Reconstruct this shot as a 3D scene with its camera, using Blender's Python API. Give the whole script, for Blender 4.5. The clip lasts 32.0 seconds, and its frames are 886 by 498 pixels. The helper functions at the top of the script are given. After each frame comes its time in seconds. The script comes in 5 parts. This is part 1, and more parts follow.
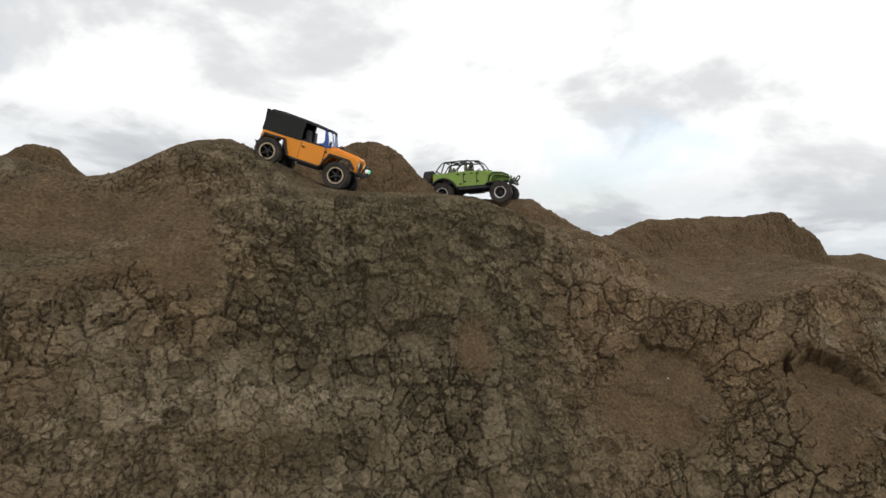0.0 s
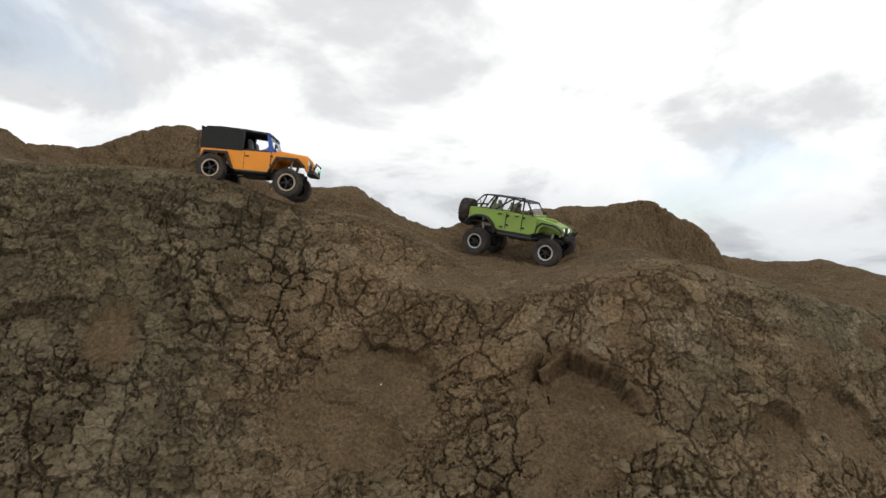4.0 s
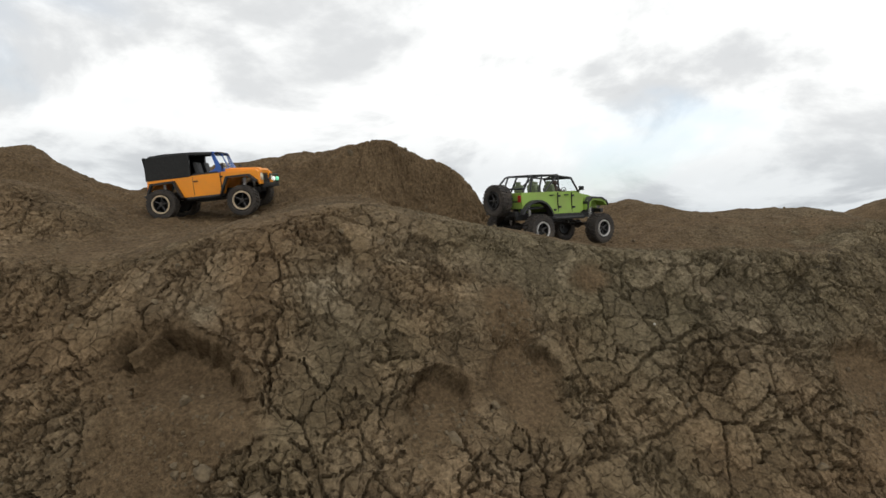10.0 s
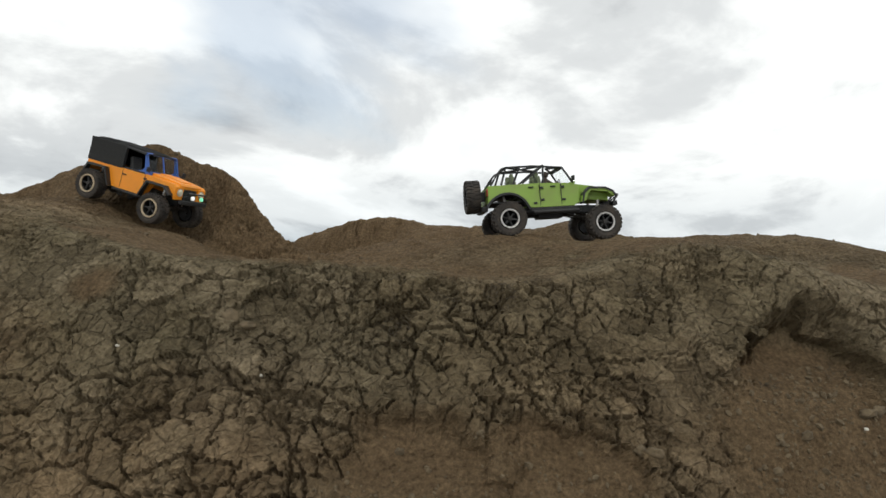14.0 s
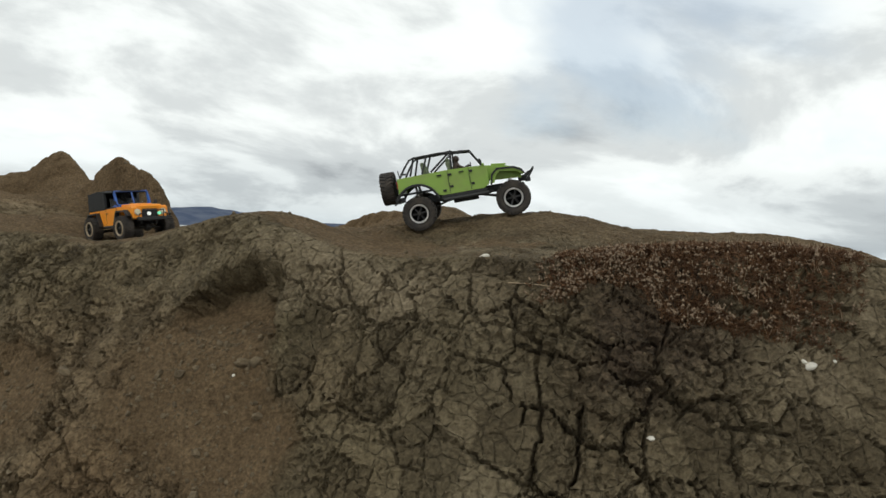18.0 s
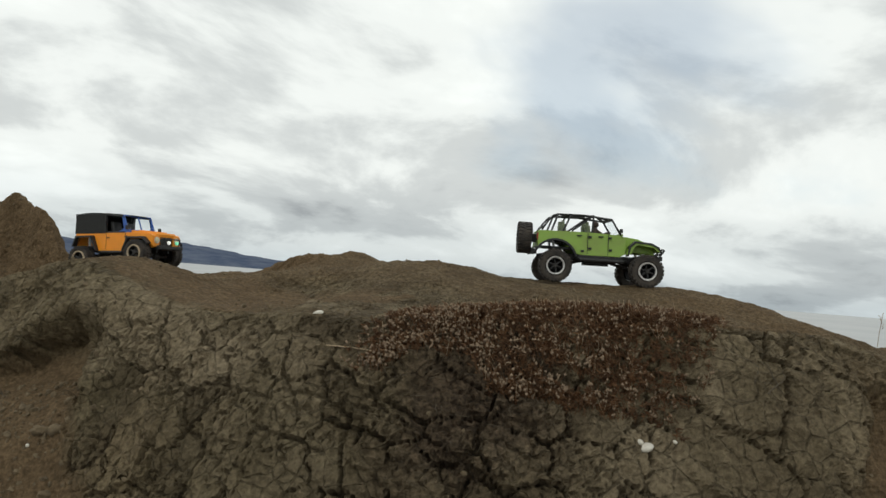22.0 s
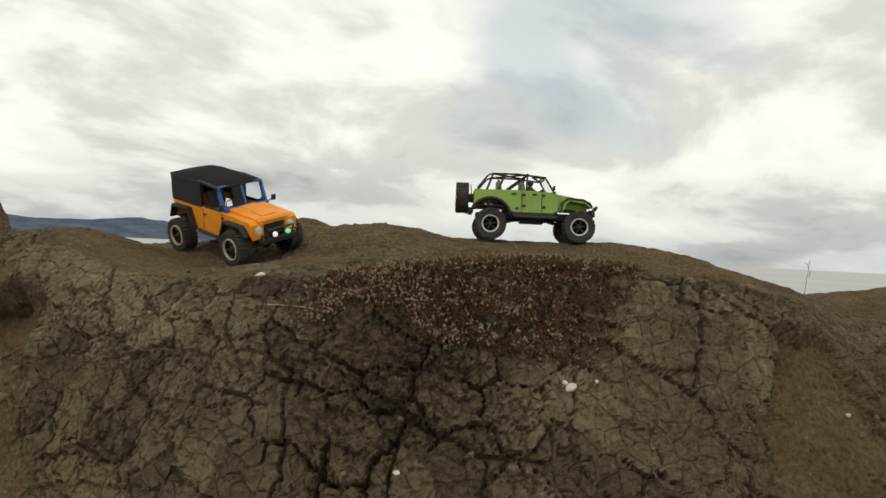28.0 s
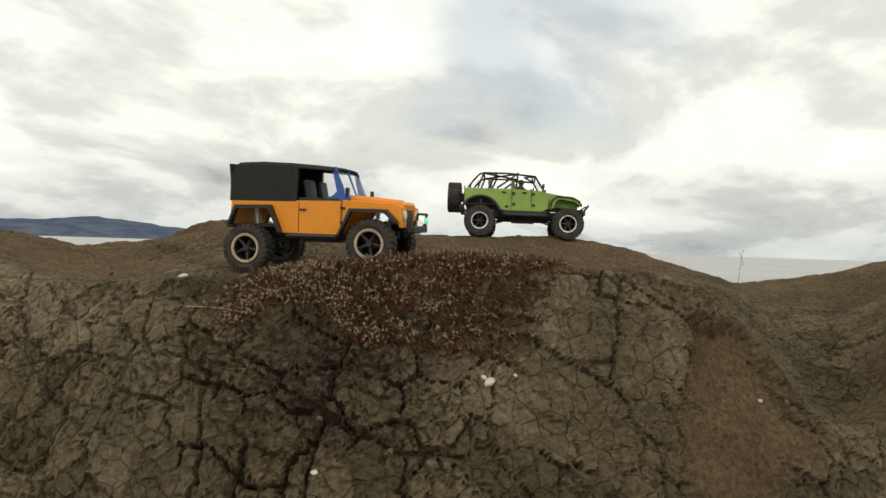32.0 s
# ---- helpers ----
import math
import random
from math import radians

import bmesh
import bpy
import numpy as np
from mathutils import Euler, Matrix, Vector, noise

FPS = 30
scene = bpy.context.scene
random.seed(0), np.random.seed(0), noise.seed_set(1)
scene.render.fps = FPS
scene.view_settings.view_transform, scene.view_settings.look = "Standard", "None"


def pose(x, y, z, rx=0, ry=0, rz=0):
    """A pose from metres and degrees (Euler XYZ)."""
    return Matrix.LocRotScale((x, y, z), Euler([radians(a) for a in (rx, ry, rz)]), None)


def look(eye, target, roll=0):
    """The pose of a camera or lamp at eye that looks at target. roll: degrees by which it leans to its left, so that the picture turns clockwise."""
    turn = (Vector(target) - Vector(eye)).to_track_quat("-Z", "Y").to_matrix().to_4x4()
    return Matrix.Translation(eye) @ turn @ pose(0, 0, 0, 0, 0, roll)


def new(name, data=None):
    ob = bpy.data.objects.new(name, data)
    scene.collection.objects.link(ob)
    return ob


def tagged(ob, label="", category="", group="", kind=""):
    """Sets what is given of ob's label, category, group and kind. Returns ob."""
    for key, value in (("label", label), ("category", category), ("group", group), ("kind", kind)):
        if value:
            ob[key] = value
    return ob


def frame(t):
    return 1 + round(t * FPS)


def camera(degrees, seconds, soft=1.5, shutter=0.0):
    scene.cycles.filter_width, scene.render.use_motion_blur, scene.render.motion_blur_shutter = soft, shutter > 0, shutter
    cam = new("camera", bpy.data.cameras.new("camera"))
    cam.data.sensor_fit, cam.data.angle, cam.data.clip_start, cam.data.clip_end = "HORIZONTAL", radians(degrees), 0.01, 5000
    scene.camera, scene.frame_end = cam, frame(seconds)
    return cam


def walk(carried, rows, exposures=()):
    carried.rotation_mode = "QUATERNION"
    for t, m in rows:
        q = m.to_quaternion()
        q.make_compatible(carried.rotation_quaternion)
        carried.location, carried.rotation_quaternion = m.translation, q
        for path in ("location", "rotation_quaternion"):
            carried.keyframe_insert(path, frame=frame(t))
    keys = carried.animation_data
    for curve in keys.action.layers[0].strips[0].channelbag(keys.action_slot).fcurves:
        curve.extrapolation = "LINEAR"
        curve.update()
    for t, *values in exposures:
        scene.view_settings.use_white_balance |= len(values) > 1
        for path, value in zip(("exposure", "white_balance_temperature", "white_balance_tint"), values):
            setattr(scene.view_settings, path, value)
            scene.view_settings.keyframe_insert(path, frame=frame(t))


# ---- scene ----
cam = camera(67.0, 32.0)
PATH = [
    (0, (-0.107, -0.085, 1.242), (-0.025, 1.913, 1.185), 4.7),
    (0.5, (0.128, -0.058, 1.24), (0.075, 1.939, 1.145), 4.8),
    (1, (0.356, -0.059, 1.235), (0.208, 1.935, 1.173), 4.4),
    (1.5, (0.537, -0.04, 1.217), (0.352, 1.951, 1.201), 3.7),
    (2, (0.684, 0.059, 1.225), (0.471, 2.048, 1.242), 3.2),
    (2.5, (0.822, 0.159, 1.218), (0.59, 2.144, 1.281), 3.3),
    (3, (0.961, 0.231, 1.195), (0.741, 2.218, 1.259), 4.1),
    (3.5, (1.129, 0.284, 1.197), (0.913, 2.272, 1.213), 4.9),
    (5.5, (1.376, 0.506, 1.191), (1.246, 2.502, 1.169), 3.9),
    (6, (1.414, 0.521, 1.18), (1.319, 2.519, 1.157), 3.4),
    (6.5, (1.458, 0.534, 1.174), (1.393, 2.532, 1.136), 2.8),
    (7, (1.5, 0.548, 1.163), (1.47, 2.547, 1.115), 2.4),
    (7.5, (1.532, 0.561, 1.166), (1.571, 2.56, 1.098), 2.2),
    (8, (1.621, 0.565, 1.156), (1.702, 2.562, 1.082), 2.1),
    (8.5, (1.744, 0.56, 1.147), (1.851, 2.556, 1.066), 1.8),
    (9, (1.845, 0.638, 1.143), (1.957, 2.634, 1.063), 1.6),
    (9.5, (1.971, 0.762, 1.157), (2.03, 2.759, 1.074), 1.0),
    (10, (2.098, 0.865, 1.156), (2.095, 2.864, 1.085), 0.8),
    (10.5, (2.281, 0.95, 1.173), (2.164, 2.945, 1.115), 1.1),
    (11, (2.467, 1.047, 1.179), (2.237, 3.034, 1.157), 1.2),
    (11.5, (2.634, 1.159, 1.193), (2.312, 3.132, 1.207), 1.4),
    (12, (2.842, 1.228, 1.21), (2.442, 3.188, 1.255), 1.6),
    (12.5, (3.172, 1.331, 1.208), (2.642, 3.259, 1.214), 1.3),
    (13, (3.5, 1.432, 1.165), (2.852, 3.324, 1.148), 1.8),
    (13.5, (3.79, 1.581, 1.135), (2.974, 3.407, 1.142), 2.4),
    (15.5, (4.599, 2.121, 1.147), (3.542, 3.818, 1.113), 6.2),
    (16, (4.91, 2.288, 1.167), (3.67, 3.857, 1.109), 6.0),
    (16.5, (5.154, 2.458, 1.173), (3.799, 3.928, 1.121), 5.6),
    (17, (5.357, 2.641, 1.189), (3.891, 4.001, 1.151), 4.9),
    (17.5, (5.528, 2.782, 1.174), (3.969, 4.036, 1.175), 4.3),
    (18, (5.731, 2.911, 1.161), (4.091, 4.056, 1.135), 3.7),
    (18.5, (5.795, 3.013, 1.169), (4.069, 4.022, 1.129), 3.3),
    (19, (5.808, 3.122, 1.182), (3.992, 3.961, 1.153), 3.1),
    (19.5, (5.804, 3.23, 1.179), (3.952, 3.984, 1.19), 3.6),
    (20, (5.802, 3.239, 1.186), (4, 4.104, 1.235), 4.5),
    (20.5, (5.785, 3.247, 1.2), (4.039, 4.22, 1.264), 4.6),
    (21, (5.785, 3.236, 1.212), (4.098, 4.308, 1.295), 4.7),
    (21.5, (5.786, 3.236, 1.214), (4.148, 4.379, 1.313), 4.8),
    (22, (5.788, 3.24, 1.215), (4.187, 4.434, 1.314), 4.6),
    (22.5, (5.791, 3.241, 1.218), (4.217, 4.472, 1.311), 4.2),
    (23, (5.8, 3.249, 1.221), (4.233, 4.49, 1.308), 4.0),
    (23.5, (5.803, 3.252, 1.22), (4.237, 4.494, 1.306), 3.8),
    (24, (5.81, 3.251, 1.221), (4.25, 4.5, 1.295), 3.8),
    (24.5, (5.818, 3.245, 1.219), (4.267, 4.506, 1.285), 3.7),
    (25, (5.828, 3.243, 1.22), (4.283, 4.512, 1.271), 3.6),
    (25.5, (5.833, 3.238, 1.214), (4.298, 4.519, 1.26), 3.6),
    (27.5, (5.864, 3.255, 1.204), (4.326, 4.534, 1.212), 3.0),
    (28, (5.863, 3.255, 1.2), (4.33, 4.54, 1.207), 2.8),
    (28.5, (5.865, 3.258, 1.211), (4.333, 4.543, 1.195), 2.5),
    (29, (5.868, 3.264, 1.207), (4.335, 4.547, 1.192), 2.3),
    (29.5, (5.874, 3.271, 1.198), (4.335, 4.549, 1.192), 2.1),
    (30, (5.876, 3.272, 1.191), (4.343, 4.556, 1.193), 2.0),
    (30.5, (5.88, 3.278, 1.188), (4.351, 4.567, 1.193), 1.9),
    (31, (5.883, 3.281, 1.198), (4.372, 4.591, 1.193), 1.8),
    (31.5, (5.891, 3.288, 1.207), (4.409, 4.631, 1.196), 1.8),
    (32, (5.921, 3.315, 1.21), (4.459, 4.68, 1.203), 1.8),
]
# the camera's own exposure and white balance drift a little
LOOK = [(0, 0.0, 6500, 10), (13, 0.0, 6480, 8), (17, -0.03, 6420, 5), (23, -0.2, 6550, 4), (28, -0.12, 7000, 5), (31, -0.08, 7040, 5), (32, 0.0, 7050, 5)]
walk(cam, [(t, look(eye, target, roll)) for t, eye, target, roll in PATH], LOOK)

# ---------------------------------------------------------------- light and sky
def setup_world():
    world = bpy.data.worlds.new("overcast_sky")
    scene.world = world
    world.use_nodes = True
    nt = world.node_tree
    nt.nodes.clear()
    N, K = nt.nodes.new, nt.links.new
    out = N("ShaderNodeOutputWorld")
    bg = N("ShaderNodeBackground")
    K(bg.outputs[0], out.inputs[0])
    sky = N("ShaderNodeTexSky")
    sky.sky_type = "NISHITA"
    sky.sun_disc = False
    sky.sun_elevation, sky.sun_rotation = radians(SUN_EL), radians(SUN_ROT)
    skyk = N("ShaderNodeMix")
    skyk.data_type, skyk.blend_type = "RGBA", "MULTIPLY"
    skyk.inputs[0].default_value = 1.0
    K(sky.outputs[0], skyk.inputs[6])
    skyk.inputs[7].default_value = (0.16, 0.15, 0.14, 1)
    co = N("ShaderNodeTexCoord")
    sep = N("ShaderNodeSeparateXYZ")
    K(co.outputs["Generated"], sep.inputs[0])

    def math(op, a, b=None):
        n = N("ShaderNodeMath")
        n.operation = op
        for i, v in enumerate((a, b)):
            if v is None:
                continue
            if isinstance(v, (int, float)):
                n.inputs[i].default_value = v
            else:
                K(v, n.inputs[i])
        return n.outputs[0]

    zz = math("ADD", math("MAXIMUM", sep.outputs[2], 0.0), 0.3)
    comb = N("ShaderNodeCombineXYZ")
    K(math("DIVIDE", sep.outputs[0], zz), comb.inputs[0])
    K(math("DIVIDE", sep.outputs[1], zz), comb.inputs[1])

    def cloud(scale, off, detail, rough, dist):
        mp = N("ShaderNodeMapping")
        mp.inputs["Location"].default_value = off
        mp.inputs["Rotation"].default_value = (0, 0, radians(35))
        mp.inputs["Scale"].default_value = (scale, scale * 0.8, 1)
        K(comb.outputs[0], mp.inputs[0])
        nz = N("ShaderNodeTexNoise")
        nz.inputs["Scale"].default_value = 1.0
        nz.inputs["Detail"].default_value = detail
        nz.inputs["Roughness"].default_value = rough
        nz.inputs["Distortion"].default_value = dist
        K(mp.outputs[0], nz.inputs["Vector"])
        return nz.outputs[0]

    def ramp(fac, stops):
        r = N("ShaderNodeValToRGB")
        while len(r.color_ramp.elements) < len(stops):
            r.color_ramp.elements.new(0.5)
        for e, (p, c) in zip(r.color_ramp.elements, stops):
            e.position, e.color = p, (*c, 1)
        r.color_ramp.interpolation = "EASE"
        K(fac, r.inputs[0])
        return r.outputs[0]

    thick = cloud(1.5, (3.1, 7.7, 0), 9, 0.57, 0.3)
    tone = ramp(thick, [(0.3, (1.12, 1.12, 1.11)), (0.46, (0.95, 0.955, 0.95)), (0.58, (0.68, 0.69, 0.7)), (0.74, (0.42, 0.43, 0.45))])
    gaps = ramp(cloud(0.9, (11.0, 2.4, 0), 5, 0.5, 0.2), [(0.30, (0.45, 0.45, 0.45)), (0.43, (0, 0, 0))])
    mix = N("ShaderNodeMix")
    mix.data_type = "RGBA"
    K(gaps, mix.inputs[0])
    K(tone, mix.inputs[6])
    K(skyk.outputs[2], mix.inputs[7])
    # far cloud banks greyer towards the horizon, hazy strip below
    low = ramp(sep.outputs[2], [(0.0, (0.62, 0.66, 0.7)), (0.05, (0.78, 0.8, 0.82)), (0.16, (1, 1, 1))])
    mul = N("ShaderNodeMix")
    mul.data_type, mul.blend_type = "RGBA", "MULTIPLY"
    mul.inputs[0].default_value = 1.0
    K(mix.outputs[2], mul.inputs[6])
    K(low, mul.inputs[7])
    K(mul.outputs[2], bg.inputs[0])
    bg.inputs[1].default_value = SKY_STRENGTH


SUN_EL, SUN_ROT, SKY_STRENGTH = 48.0, 200.0, 1.12
setup_world()
sun_data = bpy.data.lights.new("sun", "SUN")
sun_data.energy, sun_data.angle, sun_data.color = 0.6, radians(14), (1.0, 0.95, 0.88)
sun = new("sun", sun_data)
# the sun stands in front of the bank, high behind thin cloud
sun.matrix_world = look((0, 0, 30), (-10.0 * math.cos(radians(60)), 10.0 * math.sin(radians(60)), 30 - 10.0 * math.tan(radians(SUN_EL))))


# ---------------------------------------------------------------- materials
def nodes_of(name):
    m = bpy.data.materials.new(name)
    m.use_nodes = True
    nt = m.node_tree
    return m, nt, nt.nodes["Principled BSDF"]


def mix_rgb(nt, fac, a, b, blend="MIX"):
    n = nt.nodes.new("ShaderNodeMix")
    n.data_type, n.blend_type = "RGBA", blend
    for i, v in ((0, fac), (6, a), (7, b)):
        if isinstance(v, (int, float)):
            n.inputs[i].default_value = v
        elif isinstance(v, tuple):
            n.inputs[i].default_value = (*v, 1)
        else:
            nt.links.new(v, n.inputs[i])
    return n.outputs[2]


def noise_node(nt, scale, detail=4, rough=0.6, vec=None, dist=0.0):
    n = nt.nodes.new("ShaderNodeTexNoise")
    n.inputs["Scale"].default_value, n.inputs["Detail"].default_value = scale, detail
    n.inputs["Roughness"].default_value, n.inputs["Distortion"].default_value = rough, dist
    if vec is None:
        vec = nt.nodes.new("ShaderNodeTexCoord").outputs["Object"]
    nt.links.new(vec, n.inputs["Vector"])
    return n.outputs[0]


def remap(nt, v, a, b, c=0.0, d=1.0):
    n = nt.nodes.new("ShaderNodeMapRange")
    nt.links.new(v, n.inputs[0])
    for i, x in enumerate((a, b, c, d)):
        n.inputs[i + 1].default_value = x
    return n.outputs[0]


def calc(nt, op, a, b=0.0):
    n = nt.nodes.new("ShaderNodeMath")
    n.operation = op
    for i, v in enumerate((a, b)):
        if isinstance(v, (int, float)):
            n.inputs[i].default_value = v
        else:
            nt.links.new(v, n.inputs[i])
    return n.outputs[0]


def bump(nt, bsdf, height, strength, distance, after=None):
    b = nt.nodes.new("ShaderNodeBump")
    b.inputs["Strength"].default_value, b.inputs["Distance"].default_value = strength, distance
    nt.links.new(height, b.inputs["Height"])
    if after:
        nt.links.new(after, b.inputs["Normal"])
    nt.links.new(b.outputs[0], bsdf.inputs["Normal"])
    return b.outputs[0]


def attr(nt, name):
    n = nt.nodes.new("ShaderNodeAttribute")
    n.attribute_name = name
    return n.outputs["Fac"]


def mat_clay():
    m, nt, p = nodes_of("cracked_clay")
    loose, litter, pale = attr(nt, "loose"), attr(nt, "litter"), attr(nt, "pale")
    plate, warm = attr(nt, "plate"), attr(nt, "warm")
    mid = noise_node(nt, 11, 6, 0.65)
    fine = noise_node(nt, 90, 5, 0.7)
    grey = mix_rgb(nt, remap(nt, mid, 0.33, 0.68), (0.096, 0.075, 0.045), (0.168, 0.136, 0.087))
    brown = mix_rgb(nt, remap(nt, mid, 0.33, 0.68), (0.136, 0.093, 0.053), (0.242, 0.17, 0.1))
    crust = mix_rgb(nt, warm, grey, brown)
    crust = mix_rgb(nt, remap(nt, noise_node(nt, 1.3, 4, 0.55), 0.48, 0.64, 0, 0.5), crust, (0.14, 0.118, 0.072))
    crust = mix_rgb(nt, remap(nt, plate, 0.15, 0.95), mix_rgb(nt, 1.0, crust, (0.74, 0.73, 0.71), "MULTIPLY"), mix_rgb(nt, 1.0, crust, (1.2, 1.2, 1.19), "MULTIPLY"))
    crust = mix_rgb(nt, pale, crust, (0.27, 0.22, 0.148))
    dirt = mix_rgb(nt, remap(nt, mid, 0.3, 0.7), (0.108, 0.074, 0.041), (0.165, 0.116, 0.067))
    col = mix_rgb(nt, loose, crust, dirt)
    col = mix_rgb(nt, calc(nt, "MULTIPLY", litter, 0.75), col, mix_rgb(nt, remap(nt, fine, 0.4, 0.7), (0.035, 0.024, 0.018), (0.1, 0.068, 0.046)))
    col = mix_rgb(nt, remap(nt, fine, 0.33, 0.67, 0.0, 1.0), mix_rgb(nt, 1.0, col, (0.55, 0.53, 0.5), "MULTIPLY"), mix_rgb(nt, 1.0, col, (1.42, 1.4, 1.36), "MULTIPLY"))
    nt.links.new(col, p.inputs["Base Color"])
    p.inputs["Roughness"].default_value = 0.95
    p.inputs["Specular IOR Level"].default_value = 0.15
    # fine hairline crazing on the crust, grains and small clods everywhere
    warp = nt.nodes.new("ShaderNodeVectorMath")
    tc = nt.nodes.new("ShaderNodeTexCoord").outputs["Object"]
    nz = nt.nodes.new("ShaderNodeTexNoise")
    nz.inputs["Scale"].default_value = 9.0
    nt.links.new(tc, nz.inputs["Vector"])
    warp.operation = "MULTIPLY_ADD"
    nt.links.new(nz.outputs["Color"], warp.inputs[0])
    warp.inputs[1].default_value = (0.05, 0.05, 0.05)
    nt.links.new(tc, warp.inputs[2])
    vo = nt.nodes.new("ShaderNodeTexVoronoi")
    vo.feature = "DISTANCE_TO_EDGE"
    vo.inputs["Scale"].default_value = 26.0
    nt.links.new(warp.outputs[0], vo.inputs["Vector"])
    craze = remap(nt, vo.outputs[0], 0.0, 0.05)
    craze = calc(nt, "MAXIMUM", craze, loose)
    grain = noise_node(nt, 260, 4, 0.75)
    n1 = bump(nt, p, craze, 0.9, 0.008)
    n2 = bump(nt, p, fine, 0.9, 0.012, n1)
    bump(nt, p, grain, 0.6, 0.003, n2)
    return m


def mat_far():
    m, nt, p = nodes_of("far_ground_haze_grey")
    # pale grey instead of soil brown: distance haze put into the base colour
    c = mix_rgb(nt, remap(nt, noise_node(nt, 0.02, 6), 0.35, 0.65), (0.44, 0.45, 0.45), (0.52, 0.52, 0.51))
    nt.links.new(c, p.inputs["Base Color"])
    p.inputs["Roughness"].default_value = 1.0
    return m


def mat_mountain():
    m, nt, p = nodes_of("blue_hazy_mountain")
    # the blues carry the aerial haze, painted straight onto the ridges
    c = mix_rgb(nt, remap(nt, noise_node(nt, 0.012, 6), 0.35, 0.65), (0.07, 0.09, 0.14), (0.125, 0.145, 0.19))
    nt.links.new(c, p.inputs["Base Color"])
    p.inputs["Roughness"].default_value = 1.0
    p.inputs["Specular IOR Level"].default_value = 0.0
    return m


def mat_paint(name, col, rough=0.42, dust=0.35):
    m, nt, p = nodes_of(name)
    n = noise_node(nt, 14, 6, 0.65)
    f = noise_node(nt, 160, 3, 0.7)
    c = mix_rgb(nt, remap(nt, n, 0.42, 0.72, 0, dust), col, (0.22, 0.17, 0.11))
    c = mix_rgb(nt, remap(nt, f, 0.6, 0.8, 0, 0.25), c, (0.25, 0.2, 0.14))
    nt.links.new(c, p.inputs["Base Color"])
    r = remap(nt, n, 0.35, 0.7, rough, min(1, rough + 0.25))
    nt.links.new(r, p.inputs["Roughness"])
    bump(nt, p, f, 0.06, 0.001)
    return m


def mat_plain(name, col, rough=0.6, metal=0.0, var=0.25, scale=40, bumps=0.1):
    m, nt, p = nodes_of(name)
    n = noise_node(nt, scale, 5, 0.65)
    c = mix_rgb(nt, remap(nt, n, 0.35, 0.7, 0, 1), tuple(v * (1 - var) for v in col), tuple(min(1, v * (1 + var)) for v in col))
    nt.links.new(c, p.inputs["Base Color"])
    p.inputs["Roughness"].default_value, p.inputs["Metallic"].default_value = rough, metal
    bump(nt, p, n, bumps, 0.002)
    return m


def mat_rubber():
    m, nt, p = nodes_of("dusty_rubber")
    n = noise_node(nt, 35, 5, 0.7)
    c = mix_rgb(nt, remap(nt, n, 0.35, 0.7), (0.022, 0.02, 0.019), (0.075, 0.06, 0.046))
    nt.links.new(c, p.inputs["Base Color"])
    p.inputs["Roughness"].default_value = 0.85
    bump(nt, p, n, 0.2, 0.001)
    return m


def mat_glass():
    m, nt, p = nodes_of("clear_glass")
    p.inputs["Base Color"].default_value = (0.93, 0.96, 0.97, 1)
    p.inputs["Transmission Weight"].default_value = 1.0
    p.inputs["Roughness"].default_value, p.inputs["IOR"].default_value = 0.05, 1.1
    return m


def mat_glow(name, col, power):
    m, nt, p = nodes_of(name)
    p.inputs["Base Color"].default_value = (*col, 1)
    p.inputs["Emission Color"].default_value = (*col, 1)
    p.inputs["Emission Strength"].default_value = power
    return m


CLAY, FAR, MOUNT = mat_clay(), mat_far(), mat_mountain()
GREEN = mat_paint("lime_green_paint", (0.235, 0.375, 0.055))
ORANGE = mat_paint("orange_paint", (0.88, 0.3, 0.012), 0.38, 0.14)
BLUE = mat_paint("blue_paint", (0.03, 0.11, 0.42), 0.45, 0.15)
BLACK = mat_plain("matt_black_plastic", (0.018, 0.018, 0.018), 0.55, 0, 0.4)
DARK = mat_plain("dusty_dark_steel", (0.035, 0.032, 0.029), 0.6, 0.2, 0.5)
CANVAS = mat_plain("black_canvas", (0.02, 0.02, 0.019), 0.9, 0, 0.35, 220, 0.4)
RUBBER = mat_rubber()
SILVER = mat_plain("brushed_aluminium", (0.62, 0.6, 0.57), 0.42, 0.6, 0.18)
TAN_RIM = mat_plain("tan_beadlock_ring", (0.5, 0.4, 0.27), 0.6, 0.1, 0.2)
GREY = mat_plain("grey_seat_vinyl", (0.16, 0.19, 0.11), 0.7, 0, 0.2)
GLASS = mat_glass()
LAMP = mat_glow("white_lamp_lens", (0.95, 0.95, 0.9), 0.5)
LAMP_GREEN = mat_glow("green_lamp_lens", (0.25, 0.9, 0.55), 0.45)
RED = mat_plain("red_lens", (0.35, 0.02, 0.015), 0.3)
PALE = mat_plain("pale_stone", (0.62, 0.58, 0.5), 0.85, 0, 0.2, 60, 0.3)
CLOD = mat_plain("dry_clay_clod", (0.14, 0.104, 0.06), 0.95, 0, 0.35, 45, 0.7)
STALK = mat_plain("dry_stalk", (0.32, 0.24, 0.15), 0.9, 0, 0.3)
HEAD = mat_plain("dry_seed_head", (0.22, 0.155, 0.1), 0.95, 0, 0.35, 150)
RUST = mat_plain("rust_brown_sprig", (0.125, 0.062, 0.027), 0.95, 0, 0.45, 60)
FIGURE = mat_plain("dark_figure_plastic", (0.06, 0.04, 0.03), 0.7)


# ---------------------------------------------------------------- the bank of earth
# s runs along the bank (23 degrees from x), d across it, away from the path below.
CS, SN = math.cos(radians(23)), math.sin(radians(23))


